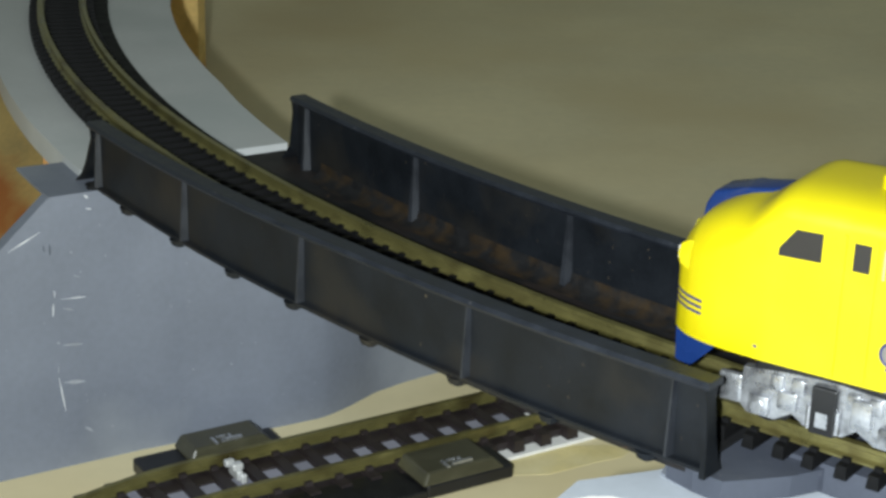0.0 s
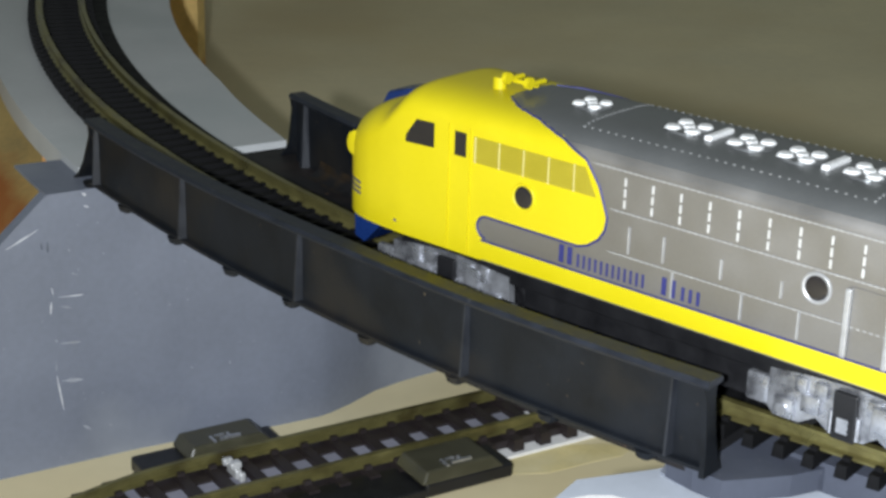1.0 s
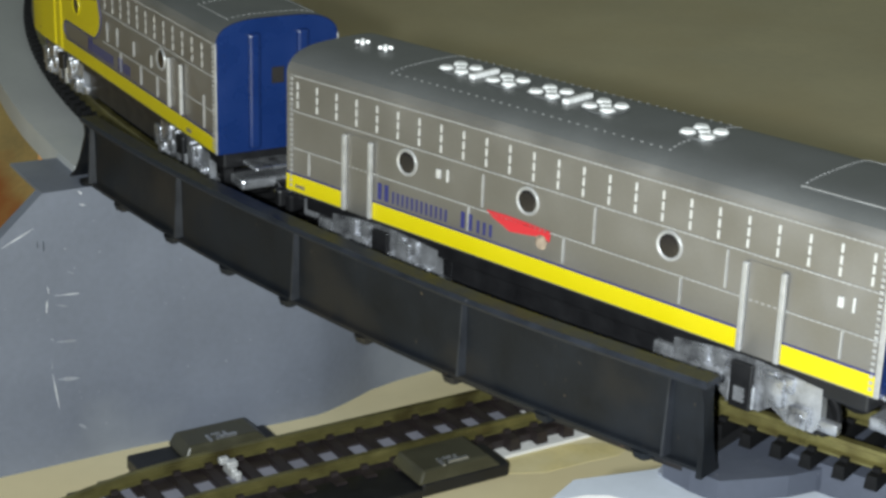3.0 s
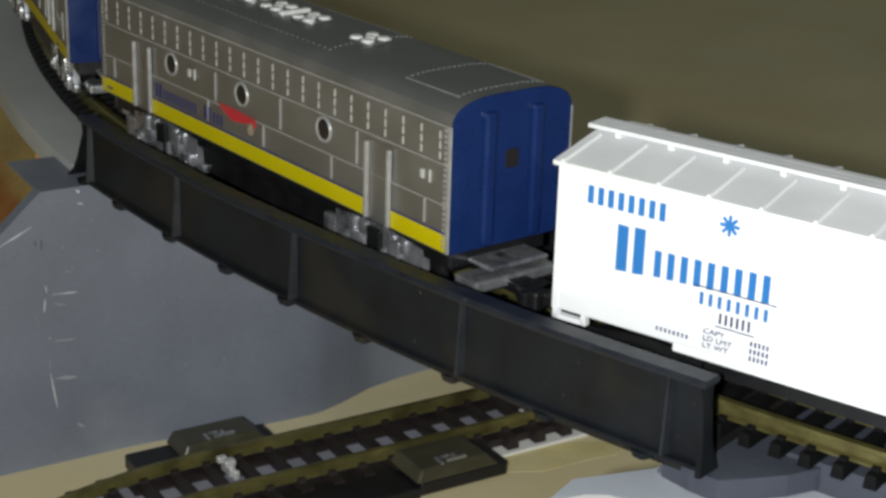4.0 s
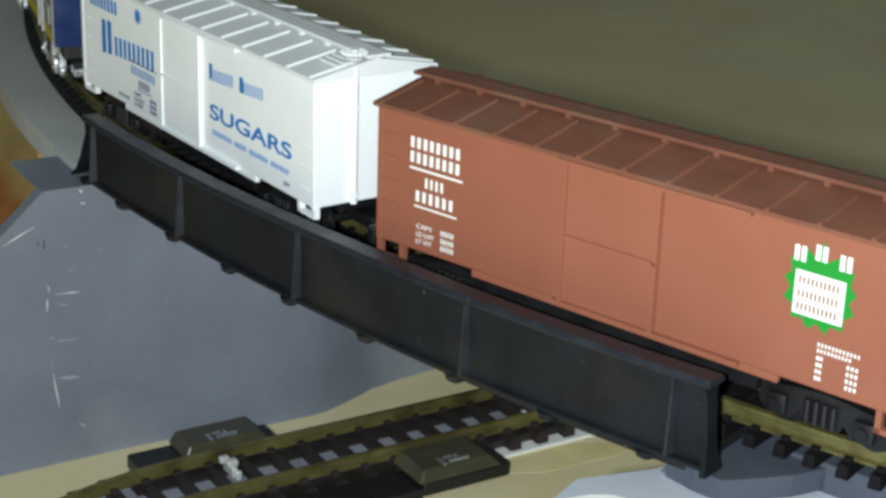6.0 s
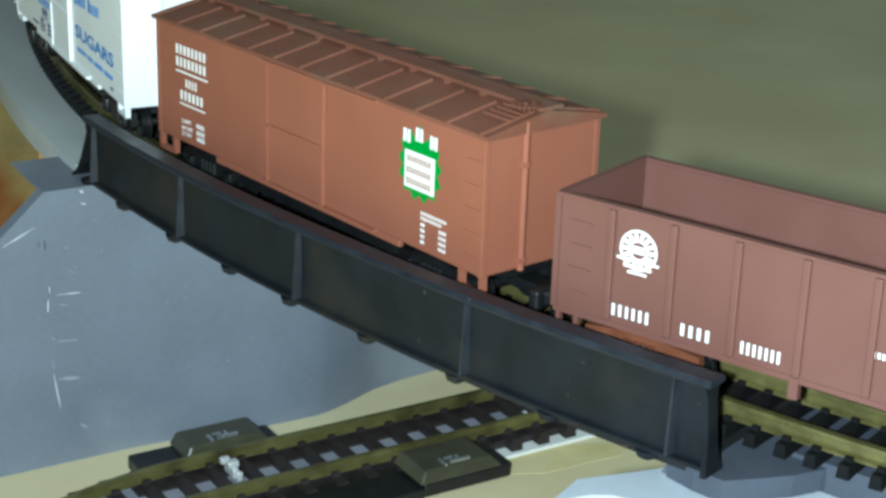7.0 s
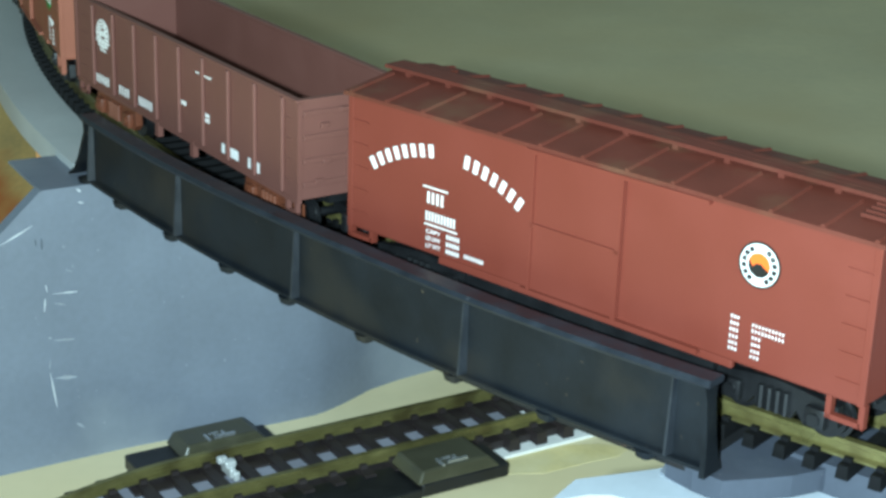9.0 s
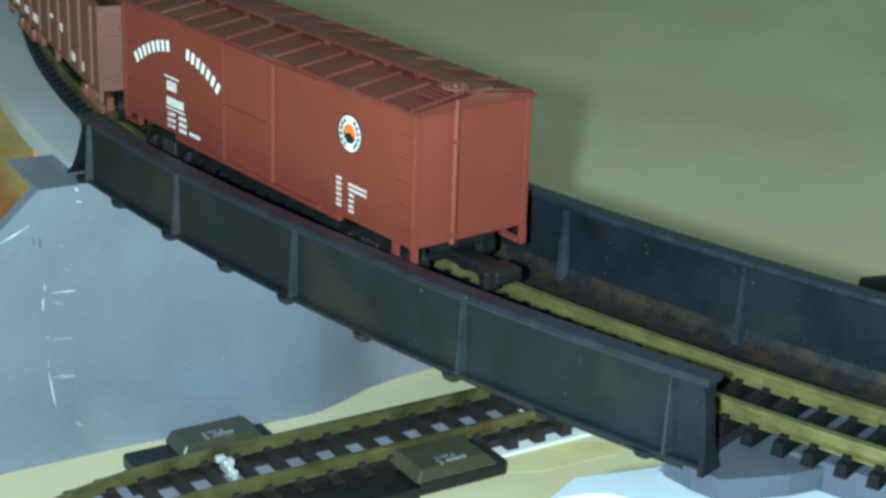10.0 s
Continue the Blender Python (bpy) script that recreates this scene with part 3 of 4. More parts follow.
def coupler(parent, x, s, material):
    """A hook coupler with its shank; s = +1 at the front."""
    bm = bmesh.new()
    a, b = sorted((x - s * 4, x + s * 5))
    box(bm, a, b, -1.6, 1.6, 3.2, 4.8, bevel=0.2)
    a, b = sorted((x + s * 4, x + s * 8.2))
    box(bm, a, b, -2.7, 2.0, 2.8, 4.9, bevel=0.5)
    a, b = sorted((x + s * 6.4, x + s * 8.0))
    box(bm, a, b, 1.0, 3.6, 2.4, 5.2, bevel=0.4)
    part("coupler", bm, material, parent)


def boxcar(name, label, skin, top, door, steps=(2.6, 1.4), hl=40.0, w=9.8, z0=7.0, z1=26.0, ridge=28.0):
    car = thing(name, label, "boxcar")
    # body with slightly rounded corners
    body = part("body", boxes((-hl, hl, -w, w, z0, z1), bevel=0.3), skin, car)
    part("side_sill", boxes((-hl + 17, hl - 17, w - 0.8, w, z0 - 0.9, z0 + 0.1), (-hl + 17, hl - 17, -w, -w + 0.8, z0 - 0.9, z0 + 0.1), bevel=0.15), skin, car)
    # doors with tracks and a post at the closed edge
    for s in (1, -1):
        y0, y1 = sorted((s * w, s * (w + 0.5)))
        bm = boxes((door[0], door[1], y0, y1, z0 + 0.3, z1 - 0.9), bevel=0.15)
        d = part("door", bm, skin, car)
        y0, y1 = sorted((s * (w + 0.5), s * (w + 0.75)))
        part("door_rib", boxes((door[0] + 0.2, door[1] - 0.2, y0, y1, 15.6, 16.1), (door[0], door[0] + 0.7, y0, y1, z0 + 0.3, z1 - 0.9), (door[1] - 0.5, door[1], y0, y1, z0 + 0.3, z1 - 0.9)), skin, d)
        y0, y1 = sorted((s * w, s * (w + 0.8)))
        part("door_track", boxes((door[0] - 12, door[1] + 1, y0, y1, z1 - 1.0, z1 - 0.5), (door[0] - 12, door[1] + 1, y0, y1, z0 - 0.2, z0 + 0.3)), skin, car)
    # corner posts
    for e in (1, -1):
        for s in (1, -1):
            part("corner_post", boxes((*sorted((e * (hl - 0.8), e * (hl + 0.1))), *sorted((s * (w - 0.8), s * (w + 0.1))), z0, z1 - 0.2), bevel=0.08), skin, car)
    # pitched roof
    bm = bmesh.new()
    wo, lo = w + 0.5, hl + 0.7
    prof = [(-wo, z1 - 0.5), (wo, z1 - 0.5), (wo, z1 + 0.05), (0.0, ridge), (-wo, z1 + 0.05)]
    a = [bm.verts.new((-lo, y, z)) for y, z in prof]
    b = [bm.verts.new((lo, y, z)) for y, z in prof]
    bm.faces.new(a)
    bm.faces.new(b[::-1])
    for i in range(5):
        bm.faces.new((a[i], b[i], b[(i + 1) % 5], a[(i + 1) % 5]))
    roof = part("roof", bm, top, car)
    sl = (ridge - z1 - 0.05) / wo
    for i in range(13):
        bm = bmesh.new()
        x = -hl + 0.6 + i * (2 * hl - 1.2) / 12
        for s in (1, -1):
            pts = [(x + dx, s * (wo - dy), z1 + 0.05 + sl * dy + dz) for dy in (0.1, wo - 2.2) for dx, dz in ((-0.32, 0.0), (-0.14, 0.3), (0.14, 0.3), (0.32, 0.0))]
            vs = [bm.verts.new(p) for p in pts]
            for f in ((0, 1, 5, 4), (1, 2, 6, 5), (2, 3, 7, 6), (0, 3, 2, 1), (4, 5, 6, 7)):
                bm.faces.new([vs[j] for j in f])
        part("roof_rib", bm, top, roof)
    for yb in (-1.9, -0.6, 0.7):
        part("running_board", boxes((-lo - 0.6, lo + 0.6, yb, yb + 1.2, ridge + 0.2, ridge + 0.7)), top, roof)
    for i in range(11):
        x = -hl + 3 + i * (2 * hl - 6) / 10
        part("board_saddle", boxes((x - 0.4, x + 0.4, -1.9, 1.9, ridge - 0.6, ridge + 0.2)), top, roof)
    for cx, s in ((-hl + 2.5, 1), (hl - 2.5, -1)):
        bm = bmesh.new()
        for k in range(4):
            y = s * (2.4 + k * 1.1)
            zz = ridge - sl * abs(y)
            box(bm, cx - 2.6, cx + 2.6, y - 0.35, y + 0.35, zz + 0.2, zz + 0.6)
        part("lateral_board", bm, top, roof)
    # brake staff and wheel on the rear end
    bm = drum(bmesh.new(), (-hl - 0.35, 3.4, 17.0), "z", 0.5, 20, 10)
    box(bm, -hl - 0.8, -hl + 0.1, 2.8, 4.0, 8.0, 8.6)
    box(bm, -hl - 0.8, -hl + 0.1, 2.8, 4.0, 21.0, 21.6)
    staff = part("brake_staff", bm, skin, car)
    bm = bmesh.new()
    for k in range(16):
        a = 2 * math.pi * k / 16
        bmesh.ops.create_icosphere(bm, subdivisions=1, radius=0.4, matrix=Matrix.Translation((-hl + 0.6 + 1.6 * math.cos(a), 3.0 + 1.6 * math.sin(a), ridge + 0.9)))
    for k in range(3):
        turn = Matrix.Translation((-hl + 0.6, 3.0, ridge + 0.9)) @ Matrix.Rotation(math.pi * k / 3, 4, "Z") @ Matrix.Diagonal((3.2, 0.35, 0.3, 1))
        bmesh.ops.create_cube(bm, size=1.0, matrix=turn)
    drum(bm, (-hl + 0.6, 3.0, ridge + 1.0), "z", 0.6, 0.7, 10)
    drum(bm, (-hl + 0.6, 3.0, ridge - 0.2), "z", 0.4, 2.0, 8)
    part("brake_wheel", bm, top if skin is white_paint else dull_rust, staff, "horizontal brake wheel at roof height")
    # ladders and grab irons by the corners of the outer side
    for e in (1, -1):
        x = e * (hl - 2.2)
        for k in range(5):
            part("grab_iron", boxes((x - 1.5, x + 1.5, w + 0.02, w + 0.14, z0 + 2.4 + k * 3.2, z0 + 2.6 + k * 3.2)), skin, car)
        for s in (1, -1):
            y0, y1 = sorted((s * (w - 0.9), s * w))
            part("step", boxes((e * hl - 2.2 - e * 2.3 - 0.35, e * hl - 2.2 - e * 2.3 + 0.35, y0, y1, z0 - (steps[0] if e < 0 else steps[1]), z0 + 0.2), (e * hl + 2.2 - e * 2.3 - 0.65, e * hl + 2.2 - e * 2.3 + 0.05, y0, y1, z0 - (steps[0] if e < 0 else steps[1]), z0 + 0.2), (e * hl - 2.2 - e * 2.3, e * hl + 2.2 - e * 2.3, y0, y1, z0 - (steps[0] if e < 0 else steps[1]), z0 - ((steps[0] if e < 0 else steps[1]) - 0.6))), skin, car)
    part("underframe", boxes((-hl + 1, hl - 1, -5, 5, 5.6, z0 + 0.2), (-19.5, 19.5, -8.0, 8.0, 3.6, z0)), black_plastic, car)
    bm = boxes((-9, -3, 3.5, 7.5, 3.2, 6.6), (2, 5, 4, 7, 3.6, 6.6), bevel=0.4)
    part("brake_gear", bm, black_plastic, car)
    for s in (1, -1):
        truck(car, s * 28, black_plastic)
        coupler(car, s * hl, s, black_plastic)
    return car


def arch(parent, cx, cz, radius, a0, a1, count, height, material, y, gap=0.3):
    """Bars set round an arch, from the angle a0 to a1 off the vertical, rearwards."""
    bm = bmesh.new()
    for i in range(count):
        p, q = radians(a0 + (a1 - a0) * i / count), radians(a0 + (a1 - a0) * (i + 1 - gap) / count)
        prism(bm, [(cx - r * math.sin(a), cz + r * math.cos(a)) for r, a in ((radius, p), (radius, q), (radius + height, q), (radius + height, p))], y, y + 0.05)
    return part("print", bm, material, parent)


def car_white():
    car = boxcar("boxcar", "white plastic boxcar with blue print and grey-white ribbed roof", white_paint, white_roof, (-6.1, 7.6), (1.5, 1.2))
    y = 9.85
    bars(car, 35.8, 21.7, 11.2, 2.2, 8, sky_blue, y, gap=0.3)
    bars(car, 31.4, 14.2, 4.6, 5.8, 2, sky_blue, y, gap=0.35, slant=0.3)
    bars(car, 26.2, 14.7, 15.8, 3.3, 9, sky_blue, y, gap=0.35, slant=0.6)
    for k in range(4):
        bm = bmesh.new()
        a = k * math.pi / 4
        d, n = Vector((math.cos(a), math.sin(a))) * 1.25, Vector((-math.sin(a), math.cos(a))) * 0.2
        prism(bm, [(16.9 + p.x, 23.2 + p.y) for p in (d + n, -d + n, -d - n, d - n)], y, y + 0.05 + k * 0.01)
        part("star_ray", bm, sky_blue, car)
    part("print_rule", flat(rect(10.2, 20.8, 15.1, 15.25), y), ink_blue, car)
    bars(car, 19.9, 13.0, 9.4, 1.5, 8, sky_blue, y, gap=0.5)
    bars(car, 17.2, 11.2, 4.4, 1.3, 6, ink_blue, y, gap=0.5)
    part("print_rule", flat(rect(12.6, 17.6, 10.75, 10.88), y), ink_blue, car)
    for k, z in enumerate((9.6, 8.7, 7.8)):
        words(car, ("CAPY", "LD LMT", "LT WT")[k], 19.1, z, 0.9, ink_blue, y, (2.8, 3.8, 3.4)[k])
        bars(car, 13.0, z, 2.6, 0.6, 5, ink_blue, y, gap=0.4)
    bars(car, 25.3, 8.2, 4.6, 0.5, 8, ink_blue, y, gap=0.5)
    bars(car, -8.5, 18.5, 8.0, 1.9, 10, sky_blue, y, slant=0.5, gap=0.55)
    bars(car, -8.5, 19.0, 1.2, 2.2, 1, sky_blue, y, gap=0.2)
    bars(car, -18.6, 18.9, 7.2, 1.8, 8, sky_blue, y, slant=0.4, gap=0.55)
    bars(car, -18.3, 19.0, 1.3, 2.3, 1, sky_blue, y, gap=0.2)
    words(car, "SUGARS", -8.4, 12.6, 3.3, sky_blue, y, 25.4, 0.05)
    for x, wd, n in ((-9.4, 6.4, 12), (-16.6, 3.8, 8), (-21.2, 5.8, 12), (-27.8, 5.4, 10)):
        bars(car, x, 10.1, wd, 0.8, n, sky_blue, y, gap=0.5)
    bars(car, -31.6, 8.3, 1.8, 0.6, 3, ink_blue, y, gap=0.4)
    # glue smear by the brake wheel
    bm = bmesh.new()
    for dx, dy, r in ((0.6, 3.2, 1.2), (1.6, 2.0, 0.9), (0.4, 0.6, 0.8)):
        bmesh.ops.create_icosphere(bm, subdivisions=2, radius=r, matrix=Matrix.Translation((-40.4 + dx, dy, 28.2)) @ Matrix.Diagonal((1.3, 1.2, 0.5, 1)))
    part("glue_smear", bm, pale_grey, car, "dried glue smear")
    return car


def car_salmon():
    car = boxcar("boxcar", "salmon-red boxcar with white print and a green leaf emblem", salmon, salmon_roof, (-6.0, 8.3), (2.6, 2.6))
    y = 9.85
    bars(car, 34.1, 21.2, 9.0, 1.5, 8, print_white, y, gap=0.32)
    bars(car, 34.1, 19.2, 9.0, 1.5, 8, print_white, y, gap=0.32)
    part("print_rule", flat(rect(25.0, 34.2, 18.3, 18.6), y), print_white, car)
    bars(car, 31.4, 16.1, 3.6, 1.4, 4, print_white, y, gap=0.45)
    bars(car, 33.0, 14.0, 7.0, 1.5, 6, print_white, y, gap=0.35)
    part("print_rule", flat(rect(25.8, 33.2, 13.2, 13.45), y), print_white, car)
    for k, z in enumerate((10.3, 9.2, 8.2)):
        words(car, ("CAPY", "LD LMT", "LT WT")[k], 32.8, z, 0.95, print_white, y, (2.9, 3.2, 2.8)[k])
        bars(car, 28.4, z, 2.4, 0.7, 5, print_white, y, gap=0.35)
    leaf = []
    for i in range(26):
        a = 2 * math.pi * i / 26
        r = (5.0 if i % 2 == 0 else 4.1) * (1.0 + 0.1 * abs(math.sin(2 * a)))
        leaf.append((-27.1 + 0.88 * r * math.sin(a), 18.6 + 0.95 * r * math.cos(a)))
    leaf[0], leaf[1], leaf[-1] = (-27.1, 24.4), (-26.5, 22.0), (-27.7, 22.0)
    part("emblem", flat(leaf, y), leaf_green, car, "green leaf emblem")
    part("emblem_panel", flat(rect(-30.2, -24.0, 15.3, 20.4), y + 0.06), print_white, car)
    for z in (18.9, 17.3, 15.8):
        bars(car, -24.5, z, 5.2, 0.9, 10, salmon, y + 0.12, gap=0.4)
    for x, z in ((-23.6, 21.4), (-26.2, 22.0), (-29.2, 21.6)):
        bars(car, x, z, 1.7, 1.8, 2, print_white, y + 0.08, gap=0.3)
    for z, wd, n in ((12.2, 5.4, 12), (11.5, 4.4, 10)):
        bars(car, -27.6, z, wd, 0.45, n, print_white, y, gap=0.4)
    for z in (10.6, 9.8, 9.0, 8.2):
        bars(car, -27.6, z, 0.9, 0.45, 2, print_white, y)
        bars(car, -31.4, z, 1.6, 0.45, 3, print_white, y)
    return car


def car_oxide():
    car = boxcar("boxcar", "oxide-red boxcar with arched white print and a round emblem", oxide, oxide_roof, (-6.6, 7.4), ridge=27.5)
    y = 9.85
    arch(car, 22.0, -2.0, 22.4, -35.5, -4.0, 8, 1.75, print_white, y, 0.5)
    arch(car, 22.0, -2.0, 22.4, 7.5, 35.0, 7, 1.75, print_white, y, 0.5)
    part("print_rule", flat(rect(21.6, 26.0, 16.1, 16.3), y), print_white, car)
    bars(car, 25.2, 14.0, 3.2, 1.6, 4, print_white, y, gap=0.45)
    bars(car, 25.4, 11.6, 5.4, 1.3, 10, print_white, y, gap=0.4)
    part("print_rule", flat(rect(19.8, 25.6, 11.0, 11.2), y), print_white, car)
    for k, z in enumerate((9.9, 8.9, 7.9)):
        words(car, ("CAPY", "LD LMT", "LT WT")[k], 25.3, z, 0.85, print_white, y, 2.6)
        bars(car, 21.6, z, 2.4, 0.6, 5, print_white, y, gap=0.35)
    bars(car, 18.4, 8.1, 3.4, 0.55, 8, print_white, y, gap=0.4)
    ex, ez = -25.4, 19.5
    part("emblem_rim", flat(disc(ex, ez, 2.75), y - 0.02), black_plastic, car)
    part("emblem", flat(disc(ex, ez, 2.5), y), print_white, car, "round emblem with a white ring")
    bm = bmesh.new()
    for i in range(16):
        if i in (3, 4, 11, 12):
            continue
        a = 2 * math.pi * (i + 0.5) / 16
        c = Vector((ex + 2.0 * math.cos(a), ez + 2.0 * math.sin(a)))
        d, n = Vector((-math.sin(a), math.cos(a))) * 0.3, Vector((math.cos(a), math.sin(a))) * 0.3
        prism(bm, [(p.x, p.y) for p in (c - d - n, c + d - n, c + d + n, c - d + n)], y + 0.07, y + 0.1)
    part("emblem_print", bm, black_plastic, car)
    part("emblem_dark_half", flat(disc(ex, ez, 1.45), y + 0.07, 0.03), black_plastic, car)
    swirl = [(ex + 1.45 * math.cos(radians(a)), ez + 1.45 * math.sin(radians(a))) for a in range(20, 201, 12)]
    swirl += [(ex + 0.72 * math.cos(radians(a)), ez - 0.3 + 0.5 * math.sin(radians(a))) for a in range(160, -1, -20)]
    part("emblem_bright_half", flat(swirl, y + 0.1, 0.03), orange, car)
    for z in (12.4, 11.6, 10.8, 10.0, 9.2, 8.5):
        bars(car, -22.4, z, 1.3, 0.4, 3, print_white, y, gap=0.5)
    for z in (12.1, 11.4):
        bars(car, -25.3, z, 4.4, 0.38, 10, print_white, y, gap=0.55)
    for z in (10.6, 9.8, 9.0, 8.3):
        bars(car, -25.4, z, 1.3, 0.36, 3, print_white, y, gap=0.5)
    return car


def gondola():
    car = thing("gondola_car", "brown-red open gondola car with white print and an empty hold", "gondola car")
    hl, w, z0, z1, t = 39.6, 9.8, 7.2, 21.5, 0.7
    part("side", boxes((-hl, hl, w - t, w, z0, z1)), maroon, car)
    part("side", boxes((-hl, hl, -w, -w + t, z0, z1)), maroon, car)
    part("end", boxes((hl - t, hl, -w + t, w - t, z0, z1)), maroon, car)
    part("end", boxes((-hl, -hl + t, -w + t, w - t, z0, z1)), maroon, car)
    part("floor", boxes((-hl + t, hl - t, -w + t, w - t, z0, z0 + 1.2)), maroon, car)
    bm = bmesh.new()
    for s in (1, -1):
        y0, y1 = sorted((s * (w - t - 0.1), s * (w + 0.35)))
        box(bm, -hl - 0.2, hl + 0.2, y0, y1, z1, z1 + 0.5, bevel=0.12)
        box(bm, *sorted((s * (hl - t - 0.1), s * (hl + 0.25))), -w + t, w - t, z1, z1 + 0.5)
    part("top_rim", bm, maroon, car)
    # side posts
    for i in range(9):
        x = 31.8 - i * 8.4
        for s in (1, -1):
            bm = bmesh.new()
            y0, y1 = sorted((s * w, s * (w + 0.6)))
            box(bm, x - 0.5, x + 0.5, y0, y1, z0 + 0.3, z1, bevel=0.2)
            part("side_post", bm, maroon, car)
    part("bottom_sill", boxes((-hl, hl, w - t, w + 0.1, z0 - 0.6, z0 + 0.1), (-hl, hl, -w - 0.1, -w + t, z0 - 0.6, z0 + 0.1)), maroon, car)
    for e in (1, -1):
        for k in range(4):
            z = z0 + 1.8 + k * 3.5
            part("end_rib", boxes((*sorted((e * hl, e * (hl + 0.35))), -w + 0.8, w - 0.8, z, z + 0.8), bevel=0.1), maroon, car)
        for s in (1, -1):
            part("corner_post", boxes((*sorted((e * (hl - 0.5), e * (hl + 0.3))), *sorted((s * (w - 0.5), s * (w + 0.2))), z0, z1)), maroon, car)
    for e in (1, -1):
        for s in (1, -1):
            y0, y1 = sorted((s * (w - 0.7), s * w))
            x = e * (hl - 2.0)
            part("step", boxes((x - 1.6, x - 1.0, y0, y1, z0 - 2.6, z0), (x + 1.0, x + 1.6, y0, y1, z0 - 2.6, z0), (x - 1.6, x + 1.6, y0, y1, z0 - 2.6, z0 - 2.0)), maroon, car)
        for k in range(4):
            part("grab_iron", boxes((e * (hl - 3.4) - 1.6, e * (hl - 3.4) + 1.6, w + 0.02, w + 0.14, z0 + 2.5 + k * 3.0, z0 + 2.7 + k * 3.0)), maroon, car)
    staff = part("brake_staff", drum(bmesh.new(), (-hl - 0.8, -1.4, 17.2), "z", 0.42, 10, 10), dull_rust, car, "brown brake staff")
    bm = bmesh.new()
    for k in range(18):
        a = 2 * math.pi * k / 18
        bmesh.ops.create_icosphere(bm, subdivisions=1, radius=0.38, matrix=Matrix.Translation((-hl - 0.9 + 1.8 * math.cos(a), -1.4 + 1.8 * math.sin(a), 22.3)))
    box(bm, -hl - 2.6, -hl + 0.8, -1.6, -1.2, 22.1, 22.4)
    box(bm, -hl - 1.1, -hl - 0.7, -3.1, 0.3, 22.1, 22.4)
    part("brake_wheel", bm, dull_rust, staff, "brown brake wheel lying flat")
    part("end_step", boxes((-hl - 1.5, -hl + 0.1, -6.5, 1.5, 13.4, 13.8), (-hl - 0.5, -hl + 0.1, 1.2, 1.9, 8.4, 13.8), (-hl - 0.9, -hl + 0.1, -2.2, -0.6, 15.6, 16.2), bevel=0.1), maroon, car)
    for k, (yb, zb) in enumerate(((5.6, 17.6), (5.2, 12.2), (2.4, 19.6), (6.4, 9.4))):
        part("end_bracket", boxes((-hl - 0.5, -hl + 0.1, yb - 0.7, yb + 0.7, zb, zb + 0.7), bevel=0.12), maroon, car)
    bars_end = boxes((-hl - 0.42, -hl - 0.36, -8.4, -4.4, 19.4, 20.2), (-hl - 0.42, -hl - 0.36, -7.4, -5.0, 17.7, 18.4))
    part("print", bars_end, print_white, car)
    part("underframe", boxes((-hl + 1, hl - 1, -4, 4, 5.6, z0), (-18, 18, -7.0, 7.0, 5.4, z0)), black_plastic, car)
    for s in (1, -1):
        truck(car, s * 28, rust_plastic)
        coupler(car, s * hl, s, black_plastic)
    for x in (6.8, -6.0):
        part("hinge_leg", boxes((x - 0.6, x + 0.6, w - 0.7, w + 0.2, z0 - 2.6, z0)), maroon, car)
    y = 9.82
    bm = bmesh.new()
    for r0, r1 in ((2.25, 2.55), (1.05, 1.35)):
        ra, rb = disc(28.1, 17.1, r0, 32), disc(28.1, 17.1, r1, 32)
        for k in range(32):
            prism(bm, [ra[k], rb[k], rb[(k + 1) % 32], ra[(k + 1) % 32]], y, y + 0.05)
    for k in range(14):
        a = 2 * math.pi * k / 14
        c, d, n = Vector((28.1 + 1.8 * math.cos(a), 17.1 + 1.8 * math.sin(a))), Vector((math.cos(a), math.sin(a))) * 0.32, Vector((-math.sin(a), math.cos(a))) * 0.25
        prism(bm, [(p.x, p.y) for p in (c - d - n, c + d - n, c + d + n, c - d + n)], y, y + 0.05)
    for x0, x1, z, h in ((25.2, 31.0, 15.6, 0.3), (26.2, 30.0, 14.8, 0.35), (26.8, 29.4, 14.1, 0.3), (27.3, 28.9, 16.7, 0.9)):
        prism(bm, rect(x0, x1, z, z + h), y + 0.005, y + 0.055)
    part("emblem", bm, print_white, car, "white ringed emblem")
    for x, wd, n in ((31.2, 5.6, 6), (21.7, 4.4, 4), (13.8, 5.4, 7)):
        bars(car, x, 8.2, wd, 1.5, n, print_white, y, gap=0.45)
    part("print_rule", flat(rect(-12.8, -7.6, 18.6, 18.85), y), print_white, car)
    bars(car, -2.0, 12.3, 2.2, 0.7, 4, print_white, y, gap=0.3)
    for z in (12.3, 11.5):
        bars(car, -8.8, z, 3.4, 0.6, 8, print_white, y, gap=0.3)
    part("print", flat(rect(-21.5, -16.2, 8.1, 9.6), y), print_white, car)
    bars(car, -24.7, 8.0, 3.8, 1.6, 4, print_white, y, gap=0.15)
    return car


# ---- streamlined locomotives ----
def shell_profile(w, zt, z0, zs, n=14):
    """Half a section from the sill up to the crown: straight side, then an elliptic shoulder."""
    side = [(w, z0 + (zs - z0) * i / 80) for i in range(81)]
    arc = [(w * max(0.0, math.cos(a)) ** 0.55, zs + (zt - zs) * math.sin(a)) for a in (math.pi / 2 * i / n for i in range(1, n + 1))]
    return side + arc


def roof_z(y):
    """Height of the roof skin at y."""
    return 26.4 + 3.4 * math.sqrt(max(0.0, 1 - (abs(y) / 10.1) ** (2 / 0.55)))


